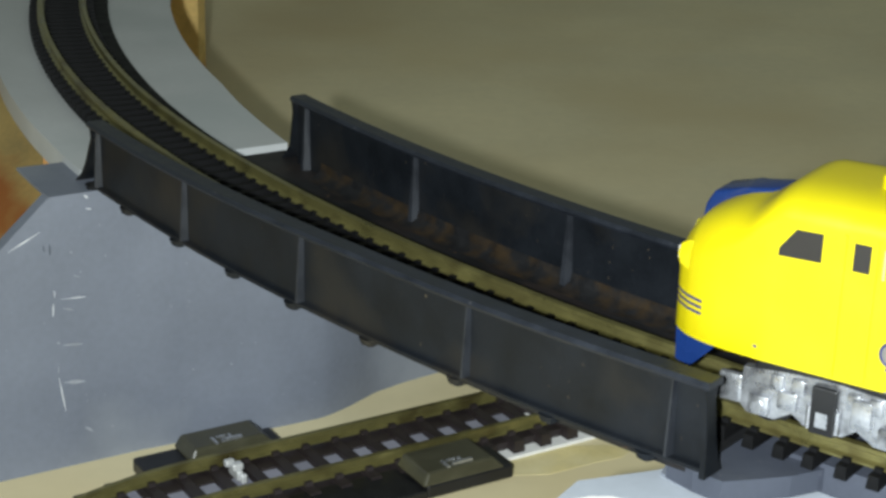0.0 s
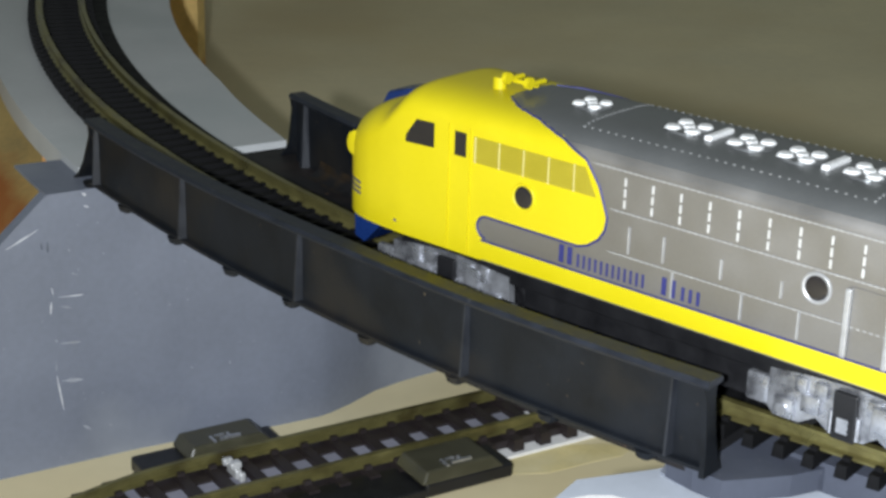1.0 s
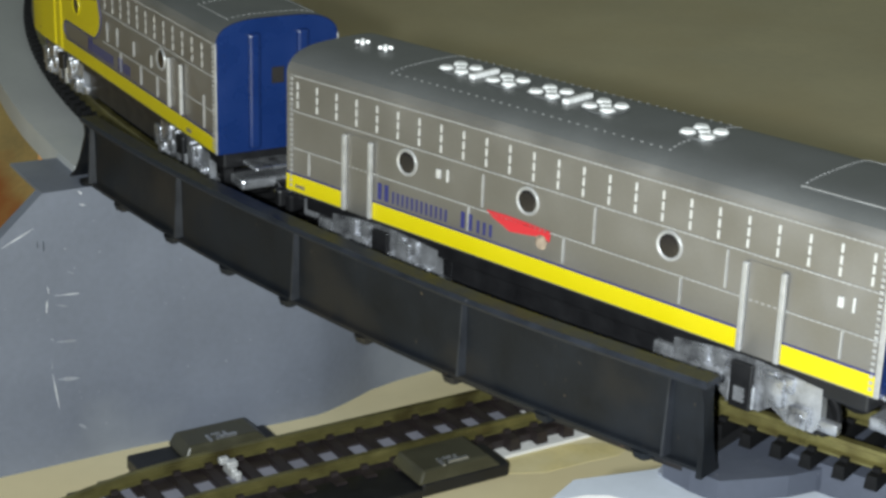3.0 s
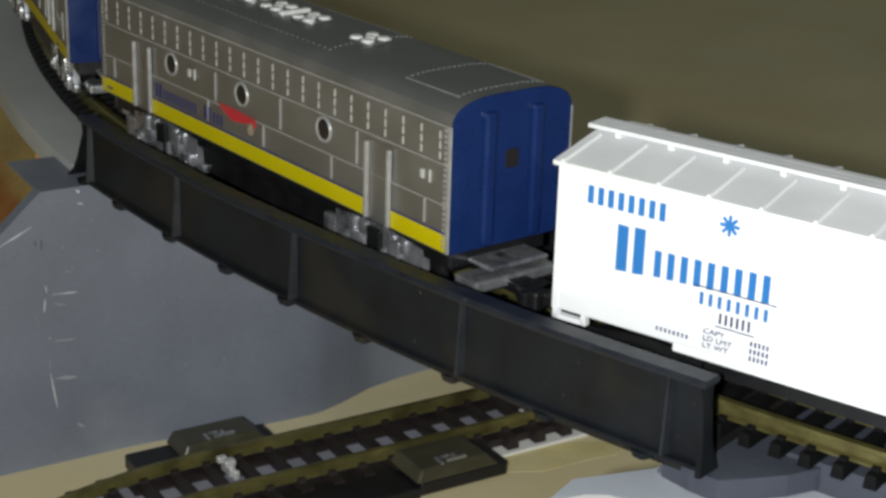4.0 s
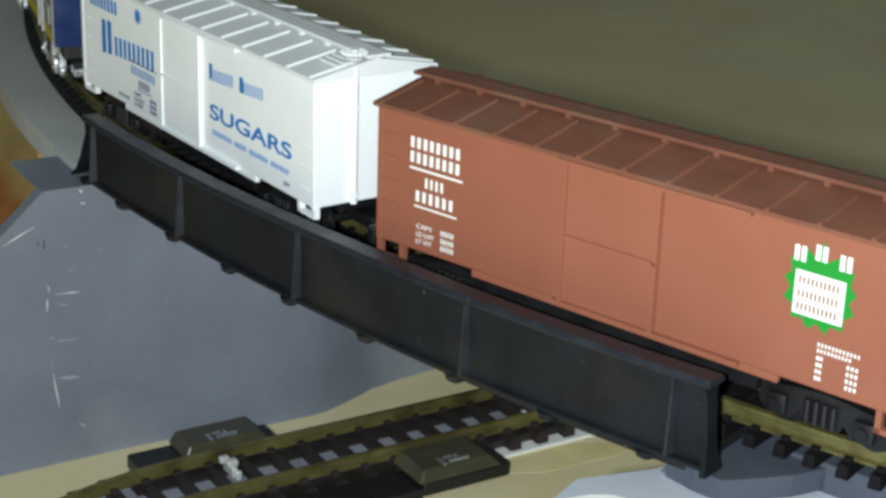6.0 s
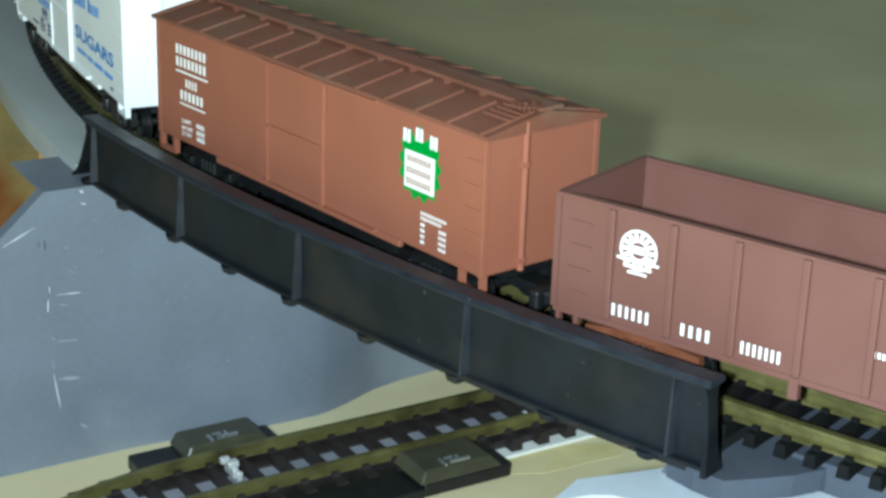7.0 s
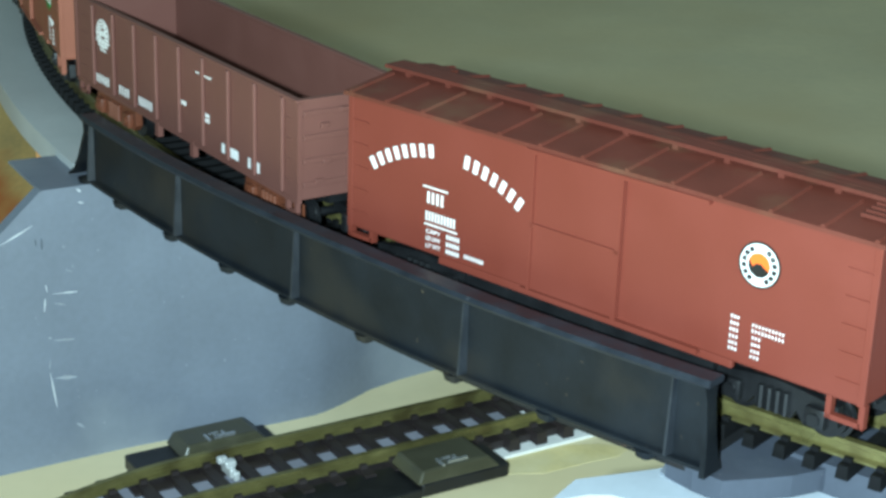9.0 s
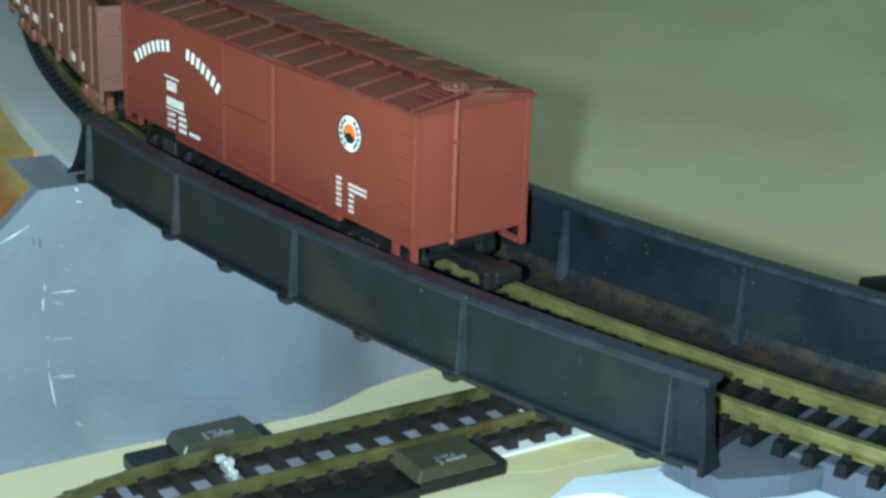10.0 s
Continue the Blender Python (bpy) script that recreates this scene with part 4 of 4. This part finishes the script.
def section(x, hl, cab):
    """Half width, crown height, shoulder height and sill height at x."""
    w, zt, zs, z0 = 10.1, 29.8, 26.4, 9.2
    if not cab or x < 32:
        return w, zt, zs, z0
    pts = [(32, 10.1, 29.8, 26.4), (36.3, 10.1, 29.7, 26.3), (37.6, 10.1, 29.1, 25.9), (39.0, 10.0, 27.8, 24.8), (40.4, 9.9, 26.6, 23.2), (41.6, 9.8, 26.1, 22.2), (44, 9.5, 25.5, 20.9), (46, 9.0, 24.7, 19.8), (47.8, 8.2, 23.6, 18.8),
           (49.2, 7.1, 22.0, 17.6), (50.2, 5.9, 20.4, 16.8), (50.8, 4.4, 18.8, 16.1), (51.2, 2.6, 17.3, 15.5), (51.4, 0.8, 16.2, 15.0)]
    for a, b in zip(pts, pts[1:]):
        if x <= b[0]:
            k = (x - a[0]) / (b[0] - a[0])
            return (*(p + (q - p) * k for p, q in zip(a[1:], b[1:])), z0 - 0.0)
    return (*pts[-1][1:], z0)


def nose_paint(x, z):
    """True where the front is yellow: a rounded field over a silver finger."""
    if z < 12.3:
        return x > 23.0
    if z < 15.2:
        return x > 22.3 + math.sqrt(max(0.0, 1.45 ** 2 - (z - 13.75) ** 2))
    return x > np.interp(z, (15.2, 15.6, 16.8, 18.3, 19.9, 23.5, 26.4, 28.0, 29.0, 29.5, 29.8), (7.6, 6.2, 4.5, 3.6, 3.4, 4.8, 6.9, 11.0, 16.0, 21.0, 24.5))


def loco(cab):
    hl = 47.7
    name = "cab_locomotive" if cab else "booster_locomotive"
    car = thing(name, "silver streamlined locomotive with yellow nose, yellow stripe and blue rear end" if cab else "silver cabless locomotive with yellow stripe, blue end and a red mark", "locomotive")
    xs = [-hl + 0.0, -hl + 0.5] + [-46 + i * 2.2 for i in range(25)]
    if cab:
        xs = [x for x in xs if x < 3] + [3.0 + i * 0.28 for i in range(80)]
        xs += [25.6 + i * 0.8 for i in range(28)] + [47.8, 48.3, 48.8, 49.2, 49.6, 50.0, 50.4, 50.8, 51.0, 51.2, 51.4]
    else:
        xs += [9 + i * 2.2 for i in range(18)] + [hl - 0.5, hl]
    xs = sorted(set(round(x, 3) for x in xs))
    groups = {"y": bmesh.new(), "s": bmesh.new(), "r": bmesh.new()}
    rings = {k: {} for k in groups}
    halves = [shell_profile(*(lambda q: (q[0], q[1], q[3], q[2]))(section(x, hl, cab))) for x in xs]

    def vert(g, i, j, s):
        key = (i, j, s if halves[i][j][0] > 1e-6 else 1)
        if key not in rings[g]:
            y, z = halves[i][j]
            rings[g][key] = groups[g].verts.new((xs[i], y * key[2], z))
        return rings[g][key]

    m = len(halves[0])
    for i in range(len(xs) - 1):
        for j in range(m - 1):
            x = (xs[i] + xs[i + 1]) / 2
            z = (halves[i][j][1] + halves[i][j + 1][1] + halves[i + 1][j][1] + halves[i + 1][j + 1][1]) / 4
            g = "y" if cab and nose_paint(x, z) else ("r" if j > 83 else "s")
            for s in (1, -1):
                q = [vert(g, i, j, s), vert(g, i + 1, j, s), vert(g, i + 1, j + 1, s), vert(g, i, j + 1, s)]
                q = list(dict.fromkeys(q))
                if len(q) > 2:
                    try:
                        groups[g].faces.new(q)
                    except ValueError:
                        pass
    body = soft_edges(part("body_shell", groups["s"], silver, car), 30)
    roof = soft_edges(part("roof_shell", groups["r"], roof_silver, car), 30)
    if cab:
        soft_edges(part("nose_shell", groups["y"], yellow, car, "bright yellow nose and cab"), 30)
    else:
        groups["y"].free()
    # end walls
    for e in ((-1,) if cab else (1, -1)):
        half = shell_profile(10.0, 29.7, 9.2, 26.4)
        outline = [(y, z) for y, z in half] + [(-y, z) for y, z in half[::-1] if y > 0.01]
        bm = bmesh.new()
        a = [bm.verts.new((e * (hl - 0.6), y, z)) for y, z in outline]
        b = [bm.verts.new((e * (hl - 0.05), y, z)) for y, z in outline]
        bm.faces.new(a)
        bm.faces.new(b[::-1])
        for i in range(len(a)):
            j = (i + 1) % len(a)
            bm.faces.new((a[i], b[i], b[j], a[j]))
        wall = part("end_wall", bm, blue if e < 0 else silver, car, "dark blue end wall" if e < 0 else "")
        x0, x1 = sorted((e * (hl - 0.05), e * (hl + 0.7)))
        part("end_post", boxes((x0, x1 + (0.5 if e > 0 else 0), -5.0, -3.0, 9.6, 27.6), (x0, x1, 3.0, 5.0, 9.6, 27.6), bevel=0.5), blue if e < 0 else silver, wall)
        x0, x1 = sorted((e * (hl - 0.05), e * (hl + 0.1)))
        part("end_window", boxes((x0, x1, -1.0, 1.0, 19.5, 22.0)), dark, wall)
        bm = bmesh.new()
        for y in (-8.6, 8.6):
            for k in range(13):
                box(bm, x0, x1 + (0.15 if e > 0 else 0) , y - 0.18, y + 0.18, 10.5 + k * 1.25, 10.9 + k * 1.25)
        part("rivets", bm, blue if e < 0 else silver, wall)
    y = 10.12
    stripe_to = 23.0 if cab else hl
    for s in (1, -1):
        y0 = y if s > 0 else -y - 0.08
        part("yellow_stripe", flat(rect(-hl + 0.2, stripe_to, 9.4, 11.8), y0, 0.08), yellow, car)
        part("blue_line", flat(rect(-hl + 0.2, stripe_to, 11.8, 12.05), y0, 0.08), ink_blue, car)
        # belt rails, panel battens and rivet strips
        bm = bmesh.new()
        y0, y1 = (y, y + 0.16) if s > 0 else (-y - 0.16, -y)
        end = 3.0 if cab else hl - 0.6
        for zr, x_end in ((21.1, end), (15.7, end), (26.2, end + (3 if cab else 0))):
            box(bm, -hl + 0.5, x_end, *((y, y + 0.05) if s > 0 else (-y - 0.05, -y)), zr, zr + 0.1)
            for k in range(int((x_end + hl - 0.8) / 0.8)):
                xr = -hl + 0.7 + 0.8 * k
                box(bm, xr, xr + 0.42, *((y, y + 0.11) if s > 0 else (-y - 0.11, -y)), zr - 0.05, zr + 0.15)
        part("belt_rail", bm, silver_mid, car)
        x = (24.7 if cab else 45.4) - 3.95 * 23
        while x < -hl + 1.5:
            x += 3.95
        while x < end - 0.5:
            bm = bmesh.new()
            for k in range(3):
                box(bm, x - 0.15, x + 0.15, y0, y1 - (0.08 if s > 0 else 0), 21.7 + k * 1.35, 22.7 + k * 1.35)
            # paler silver than the side: the dashes' glint is in the colour
            part("louvre_strip", bm, silver_bright, car)
            x += 3.95
        cab_battens = ((-43, 12.4, 17.5), (-6.5, 12.4, 15.6), (-5.0, 16.4, 19.6), (-16, 12.5, 15.6), (-23.5, 12.4, 15.6), (0.0, 16.2, 19.6), (-13.0, 16.6, 19.0), (-21, 16.6, 18.6))
        booster_battens = ((43.0, 12.4, 15.6), (10.2, 16.2, 20.6), (12.5, 12.4, 15.6), (-3.4, 12.4, 15.6), (-8.0, 16.2, 20.8), (-21.1, 12.4, 15.6), (-27.2, 16.2, 20.8), (-42.6, 12.4, 15.6))
        for x, a, b in cab_battens if cab else booster_battens:
            part("panel_batten", boxes((x - 0.12, x + 0.12, y0, y1 + 0.04, a, b)), silver_mid, car)
        # door with tall hand rails
        dx = -32.0 if cab else 32.9
        for d in ((dx,) if cab else (dx, -32.5)):
            side = part("side_door", boxes((d - 2.3, d + 2.3, *( (y, y + 0.1) if s > 0 else (-y - 0.1, -y)), 12.1 if cab else 9.3, 20.4)), silver, car)
            yy = (y + 0.1, y + 0.7) if s > 0 else (-y - 0.7, -y - 0.1)
            part("hand_rail", boxes((d - 2.9, d - 2.2, *yy, 12.2 if cab else 9.4, 20.2), bevel=0.15), silver_mid, side)
            part("hand_rail", boxes((d + 2.2, d + 2.9, *yy, 12.2 if cab else 9.4, 20.2), bevel=0.15), silver_mid, side)
        for ex in ((-hl + 1.0,) if cab else (-hl + 1.0, hl - 1.0)):
            bm = bmesh.new()
            for k in range(22):
                box(bm, ex - 0.22, ex + 0.22, y0, y1, 10.0 + k * 0.74, 10.4 + k * 0.74)
            part("rivet_strip", bm, silver_mid, car)
        part("corner_post", boxes((-hl - 0.1, -hl + 0.6, *((y - 0.15, y + 0.12) if s > 0 else (-y - 0.12, -y + 0.15)), 9.3, 26.4), bevel=0.1), silver_mid, car)
        # round windows
        holes = ((16.3, 19.3), (-25.3, 19.0)) if cab else ((23.8, 18.9), (2.7, 18.9), (-19.1, 19.0))
        for hx, hz in holes:
            bm = bmesh.new()
            rings = [[bm.verts.new((hx + r * math.cos(a), s * (y + d), hz + r * math.sin(a))) for a in (2 * math.pi * k / 28 for k in range(28))] for r, d in ((1.9, -0.1), (1.85, 0.18), (1.75, 0.24), (1.62, 0.2), (1.4, 0.04))]
            for p, q in zip(rings, rings[1:]):
                for k in range(28):
                    bm.faces.new((p[k], p[(k + 1) % 28], q[(k + 1) % 28], q[k]))
            ring = soft_edges(part("porthole", bm, yellow if cab and hx > 10 else silver_mid, car), 60)
            bm = bmesh.new()
            bmesh.ops.create_icosphere(bm, subdivisions=3, radius=1.52, matrix=Matrix.Translation((hx, s * (y + 0.02), hz)) @ Matrix.Diagonal((1, 0.12, 1, 1)))
            soft_edges(part("porthole_glass", bm, lens_dark, ring, "dark bulging glass"))
        # road name, as bars
        if s > 0:
            x = 10.3 if cab else 29.2
            bars(car, x, 12.5, 2.6, 2.3, 2, ink_blue, y + 0.02, gap=0.45)
            bars(car, x - 2.8, 12.5, 10.6, 1.7, 12, ink_blue, y + 0.02, gap=0.55)
            bars(car, x - 15.4, 12.5, 2.6, 2.2, 2, ink_blue, y + 0.02, gap=0.5)
            bars(car, x - 18.2, 12.5, 3.2, 1.7, 3, ink_blue, y + 0.02, gap=0.5)
            bars(car, hl - 2 if not cab else -36, 10.0, 2.0, 0.5, 4, ink_blue, y + 0.1)
            if not cab:
                part("scuff", flat(disc(0.1, 14.2, 0.95), y + 0.12), scuffed, car, "scuffed pale spot")
                part("side_catch", boxes((17.6, 18.3, y, y + 0.3, 18.2, 19.4), (16.2, 16.5, y, y + 0.25, 18.0, 19.7), (-42.4, -41.7, y, y + 0.3, 18.3, 19.5), (-43.8, -43.5, y, y + 0.25, 18.1, 19.8), bevel=0.08), silver_bright, car)
                part("red_mark", flat([(9.4, 16.1), (8.2, 15.3), (6.8, 14.8), (5.4, 14.2), (2.0, 14.6), (0.2, 14.9), (-1.2, 14.5), (-1.3, 15.9), (2.2, 16.1), (6.0, 16.2)], y + 0.05), red, car, "red scuffed mark")
    # roof fans with bright cross bars, the metal's highlights painted white
    fans = ((14.0, 2.6), (-0.6, 3.0), (-9.4, 3.0), (-16.2, 3.0), (-24.8, 3.0)) if cab else ((43.0, 1.1), (38.4, 1.1), (24.0, 3.0), (15.6, 3.0), (8.2, 3.0), (-0.7, 3.0), (-15.7, 3.0))
    for fx, fr in fans:
        bm = drum(bmesh.new(), (fx, 0, 29.8), "z", fr, 0.4, 24)
        fan = soft_edges(part("roof_fan", bm, roof_silver, car))
        bm = bmesh.new()
        for k in range(4):
            a = math.pi / 4 + math.pi * k / 2
            bmesh.ops.create_cone(bm, cap_ends=True, segments=14, radius1=fr * 0.36, radius2=fr * 0.26, depth=0.4, matrix=Matrix.Translation((fx + fr * 0.66 * math.cos(a), fr * 0.66 * math.sin(a), 30.12)))
        drum(bm, (fx, 0, 30.1), "z", fr * 0.25, 0.4, 10)
        part("fan_grille", bm, roof_glint, fan)
    for px in ((-4.9, -20.6) if cab else (19.8, 3.8)):
        part("roof_bar", boxes((px - 0.5, px + 0.5, -2.6, 2.6, 29.7, 30.4), bevel=0.2), roof_glint, car)
    bm = bmesh.new()
    for x0, x1 in ((-29.5, 9.8), (-45, -34)) if cab else ((-16, 30.0), (-45, -34)):
        for yy in (-7.0, 7.0):
            for k in range(34):
                x = x0 + (x1 - x0) * k / 33
                zz = roof_z(yy)
                box(bm, x - 0.16, x + 0.16, yy - 0.09, yy + 0.09, zz - 0.2, zz + 0.07)
        for xx in (x0, x1):
            for k in range(17):
                yy = -7 + 14 * k / 16
                zz = roof_z(yy)
                box(bm, xx - 0.1, xx + 0.1, yy - 0.18, yy + 0.18, zz - 0.2, zz + 0.08)
    part("roof_rivets", bm, silver_mid, car)
    # frame, fuel tank, trucks, couplers
    part("underframe", boxes((-hl + 2, hl - (9 if cab else 2), -8.2, 8.2, 6.2, 9.3), (-17.5, 17.5, -7.8, 7.8, 2.4, 6.4), bevel=0.3), black_plastic, car)
    for s in (1, -1):
        truck(car, s * 29.8, chrome, True)
        if not (cab and s > 0):
            coupler(car, s * hl, s, black_plastic)
    part("pilot_plate", boxes((-hl - 2.8, -hl + 2.5, -5.0, 5.0, 6.6, 7.3), (-hl - 2.2, -hl + 2.5, -7.0, 7.0, 3.8, 5.4), bevel=0.4), chrome, car)
    if not cab:
        part("pilot_plate", boxes((hl - 2.5, hl + 0.6, -6.5, 6.5, 4.4, 7.0), bevel=0.4), chrome, car)
        return car
    # cab details
    for s in (1, -1):
        yy = (9.9, 10.2) if s > 0 else (-10.2, -9.9)
        part("cab_window", prism(bmesh.new(), [(31.5, 22.4), (31.5, 25.7), (34.6, 25.6), (36.4, 23.2), (36.5, 22.2)], *yy), dark, car, "open dark cab window")
        part("cab_window", prism(bmesh.new(), rect(26.0, 27.9, 22.3, 25.5), *yy), dark, car)
        yy = (10.05, 10.35) if s > 0 else (-10.35, -10.05)
        part("cab_door", boxes((25.2, 25.5, *yy, 9.4, 26.2), (28.8, 29.1, *yy, 9.4, 26.2)), yellow, car)
        yy = (10.1, 10.16) if s > 0 else (-10.16, -10.1)
        grille = part("side_grille", prism(bmesh.new(), [(24.7, 22.0), (24.7, 25.4), (7.0, 25.4), (5.2, 22.0)], *yy), grille_yellow, car, "dull yellow side grille")
        yy = (10.16, 10.24) if s > 0 else (-10.24, -10.16)
        for i in range(5):
            x = 24.4 - i * 3.95
            part("grille_bar", boxes((x - 0.1, x + 0.1, *yy, 22.0, 25.4)), pale_yellow, grille)
        bm = bmesh.new()
        for i in range(7):
            box(bm, 6.8, 24.6, *yy, 22.3 + i * 0.45, 22.45 + i * 0.45)
        part("grille_slat", bm, grille_yellow, grille)
        part("windshield", prism(bmesh.new(), [(31.0, 0), (33.4, 0), (33.4, 0.3), (31.0, 0.3)], 1.2 * s, 7.0 * s), dark, car).matrix_basis = Matrix.Translation((5.2 * U, 0, 27.3 * U)) @ Matrix.Translation((32 * U, 0, 0)) @ Matrix.Rotation(radians(46), 4, "Y") @ Matrix.Translation((-32 * U, 0, 0))
        # blue edge of the yellow field
        cu = bpy.data.curves.new("edge", "CURVE")
        cu.dimensions, cu.bevel_depth = "3D", 0.16 * U
        sp = cu.splines.new("POLY")
        line = []
        for k in range(60):
            z = 29.7 - k * (14.5 / 59)
            lo_, hi_ = 0.0, 30.0
            for _ in range(24):
                mid = (lo_ + hi_) / 2
                lo_, hi_ = (lo_, mid) if nose_paint(mid, z) else (mid, hi_)
            prof = shell_profile(10.1, 29.8, 9.2, 26.4, 40)
            yy_ = 10.1 if z <= 26.4 else min(prof, key=lambda p: abs(p[1] - z))[0]
            line.append((hi_, yy_ * s, z))
        line += [(8.0 + k * 1.43, 10.1 * s, 15.2) for k in range(11)]
        line += [(22.3 + 1.45 * math.sin(math.pi * k / 10), 10.1 * s, 13.75 + 1.45 * math.cos(math.pi * k / 10)) for k in range(11)]
        sp.points.add(len(line) - 1)
        for p, c in zip(sp.points, line):
            p.co = (c[0] * U, c[1] * U, c[2] * U, 1)
        tmp = new("edge", cu)
        me = bpy.data.meshes.new_from_object(tmp.evaluated_get(bpy.context.evaluated_depsgraph_get()))
        bpy.data.objects.remove(tmp)
        me.materials.clear()
        me.materials.append(ink_blue)
        ob = new("edge_line", me)
        ob.parent = car
    bm = bmesh.new()
    for k in range(3):
        for s in (1, -1):
            z = 12.4 + k * 0.75
            run = [(45.6 + i * 0.43, section(45.6 + i * 0.43, hl, True)[0] + 0.07) for i in range(13)]
            lo2 = [bm.verts.new((x, s * yw, z)) for x, yw in run]
            hi2 = [bm.verts.new((x, s * yw, z + 0.34)) for x, yw in run]
            for i in range(12):
                bm.faces.new((lo2[i], lo2[i + 1], hi2[i + 1], hi2[i]))
    part("nose_stripes", bm, ink_blue, car)
    bm = bmesh.new()
    prism(bm, [(45.3, 7.0), (48.2, 4.0), (50.0, 4.6), (50.2, 9.3), (45.3, 9.3)], -5.6, 5.6)
    part("pilot", bm, blue, car, "dark blue pilot")
    bm = prism(bmesh.new(), [(40.4, 20.0), (49.0, 18.5), (50.3, 20.6), (49.9, 23.0), (48.8, 24.9), (45.0, 25.9), (40.4, 26.7)], -4.2, 0.8)
    bmesh.ops.bevel(bm, geom=list(bm.edges), offset=0.5, segments=2, affect="EDGES", profile=0.5)
    soft_edges(part("nose_top", bm, blue, car, "dark blue patch on top of the nose"))
    bm = drum(bmesh.new(), (49.9, 0, 19.2), "x", 1.5, 1.8, 20)
    head = part("headlight", bm, yellow, car)
    part("headlight_lens", drum(bmesh.new(), (50.85, 0, 19.2), "x", 1.1, 0.3, 18), silver_bright, head)
    # lamp housing on the shoulder of the nose
    bm = prism(bmesh.new(), [(45.4, 17.6), (48.2, 17.0), (49.4, 17.6), (49.7, 18.9), (49.3, 20.2), (48.2, 20.8), (45.4, 20.4)], 5.4, 8.0)
    bmesh.ops.bevel(bm, geom=list(bm.edges), offset=0.35, segments=2, affect="EDGES", profile=0.5)
    lampb = soft_edges(part("number_board", bm, yellow, car))
    part("number_lamp", boxes((49.2, 49.85, 6.0, 7.5, 18.0, 19.7), bevel=0.2), silver_bright, lampb)
    bm = drum(bmesh.new(), (27.4, 2.2, 30.5), "z", 0.9, 1.6, 12)
    for x in (22.6, 26.2):
        drum(bm, (x, 0.6, 31.1), "y", 0.35, 3.2, 10)
        drum(bm, (x, 2.2, 31.3), "x", 0.8, 0.7, 12)
    box(bm, 22.4, 27.6, 0.4, 0.9, 30.5, 31.0)
    part("horn", bm, yellow, car, "yellow roof horns")
    bars(car, 38.5, 10.6, 5.0, 0.3, 6, ink_blue, 10.02, gap=0.1)
    return car


lead = loco(True)
booster = loco(False)
white_car = car_white()
salmon_car = car_salmon()
hold_car = gondola()
oxide_car = car_oxide()

# ---- how the train runs ----
TRAVEL = [(0.0, -0.08), (0.2, 1.42), (0.5, 3.81), (0.7, 5.52), (1.0, 8.16), (1.5, 12.83), (2.0, 17.56), (2.5, 22.13), (3.0, 26.45), (3.5, 30.85), (4.0, 35.2), (4.5, 39.65), (5.0, 44.2),
          (5.5, 48.93), (6.0, 53.45), (6.5, 57.75), (7.0, 62.1), (7.5, 66.5), (8.0, 70.75), (8.5, 75.75), (9.0, 80.65), (9.5, 85.27), (10.0, 90.2)]


def on_track(th, p):
    a = radians(th)
    rad = math.sqrt(R * R - p * p) - min(1.6, 0.07 * max(0.0, 206 - th))
    return pose((CX + rad * math.cos(a)) * U, (CY + rad * math.sin(a)) * U, ZR * U, 0, 0, th - 90)


def motions():
    for car, start, p in ((lead, 237.15, 29.0), (booster, 253.6, 29.0), (white_car, 268.65, 28.0), (salmon_car, 282.2, 28.0), (hold_car, 295.4, 28.0), (oxide_car, 308.55, 28.0)):
        walk(car, [(t, on_track(start - s, p)) for t, s in TRAVEL])


motions()
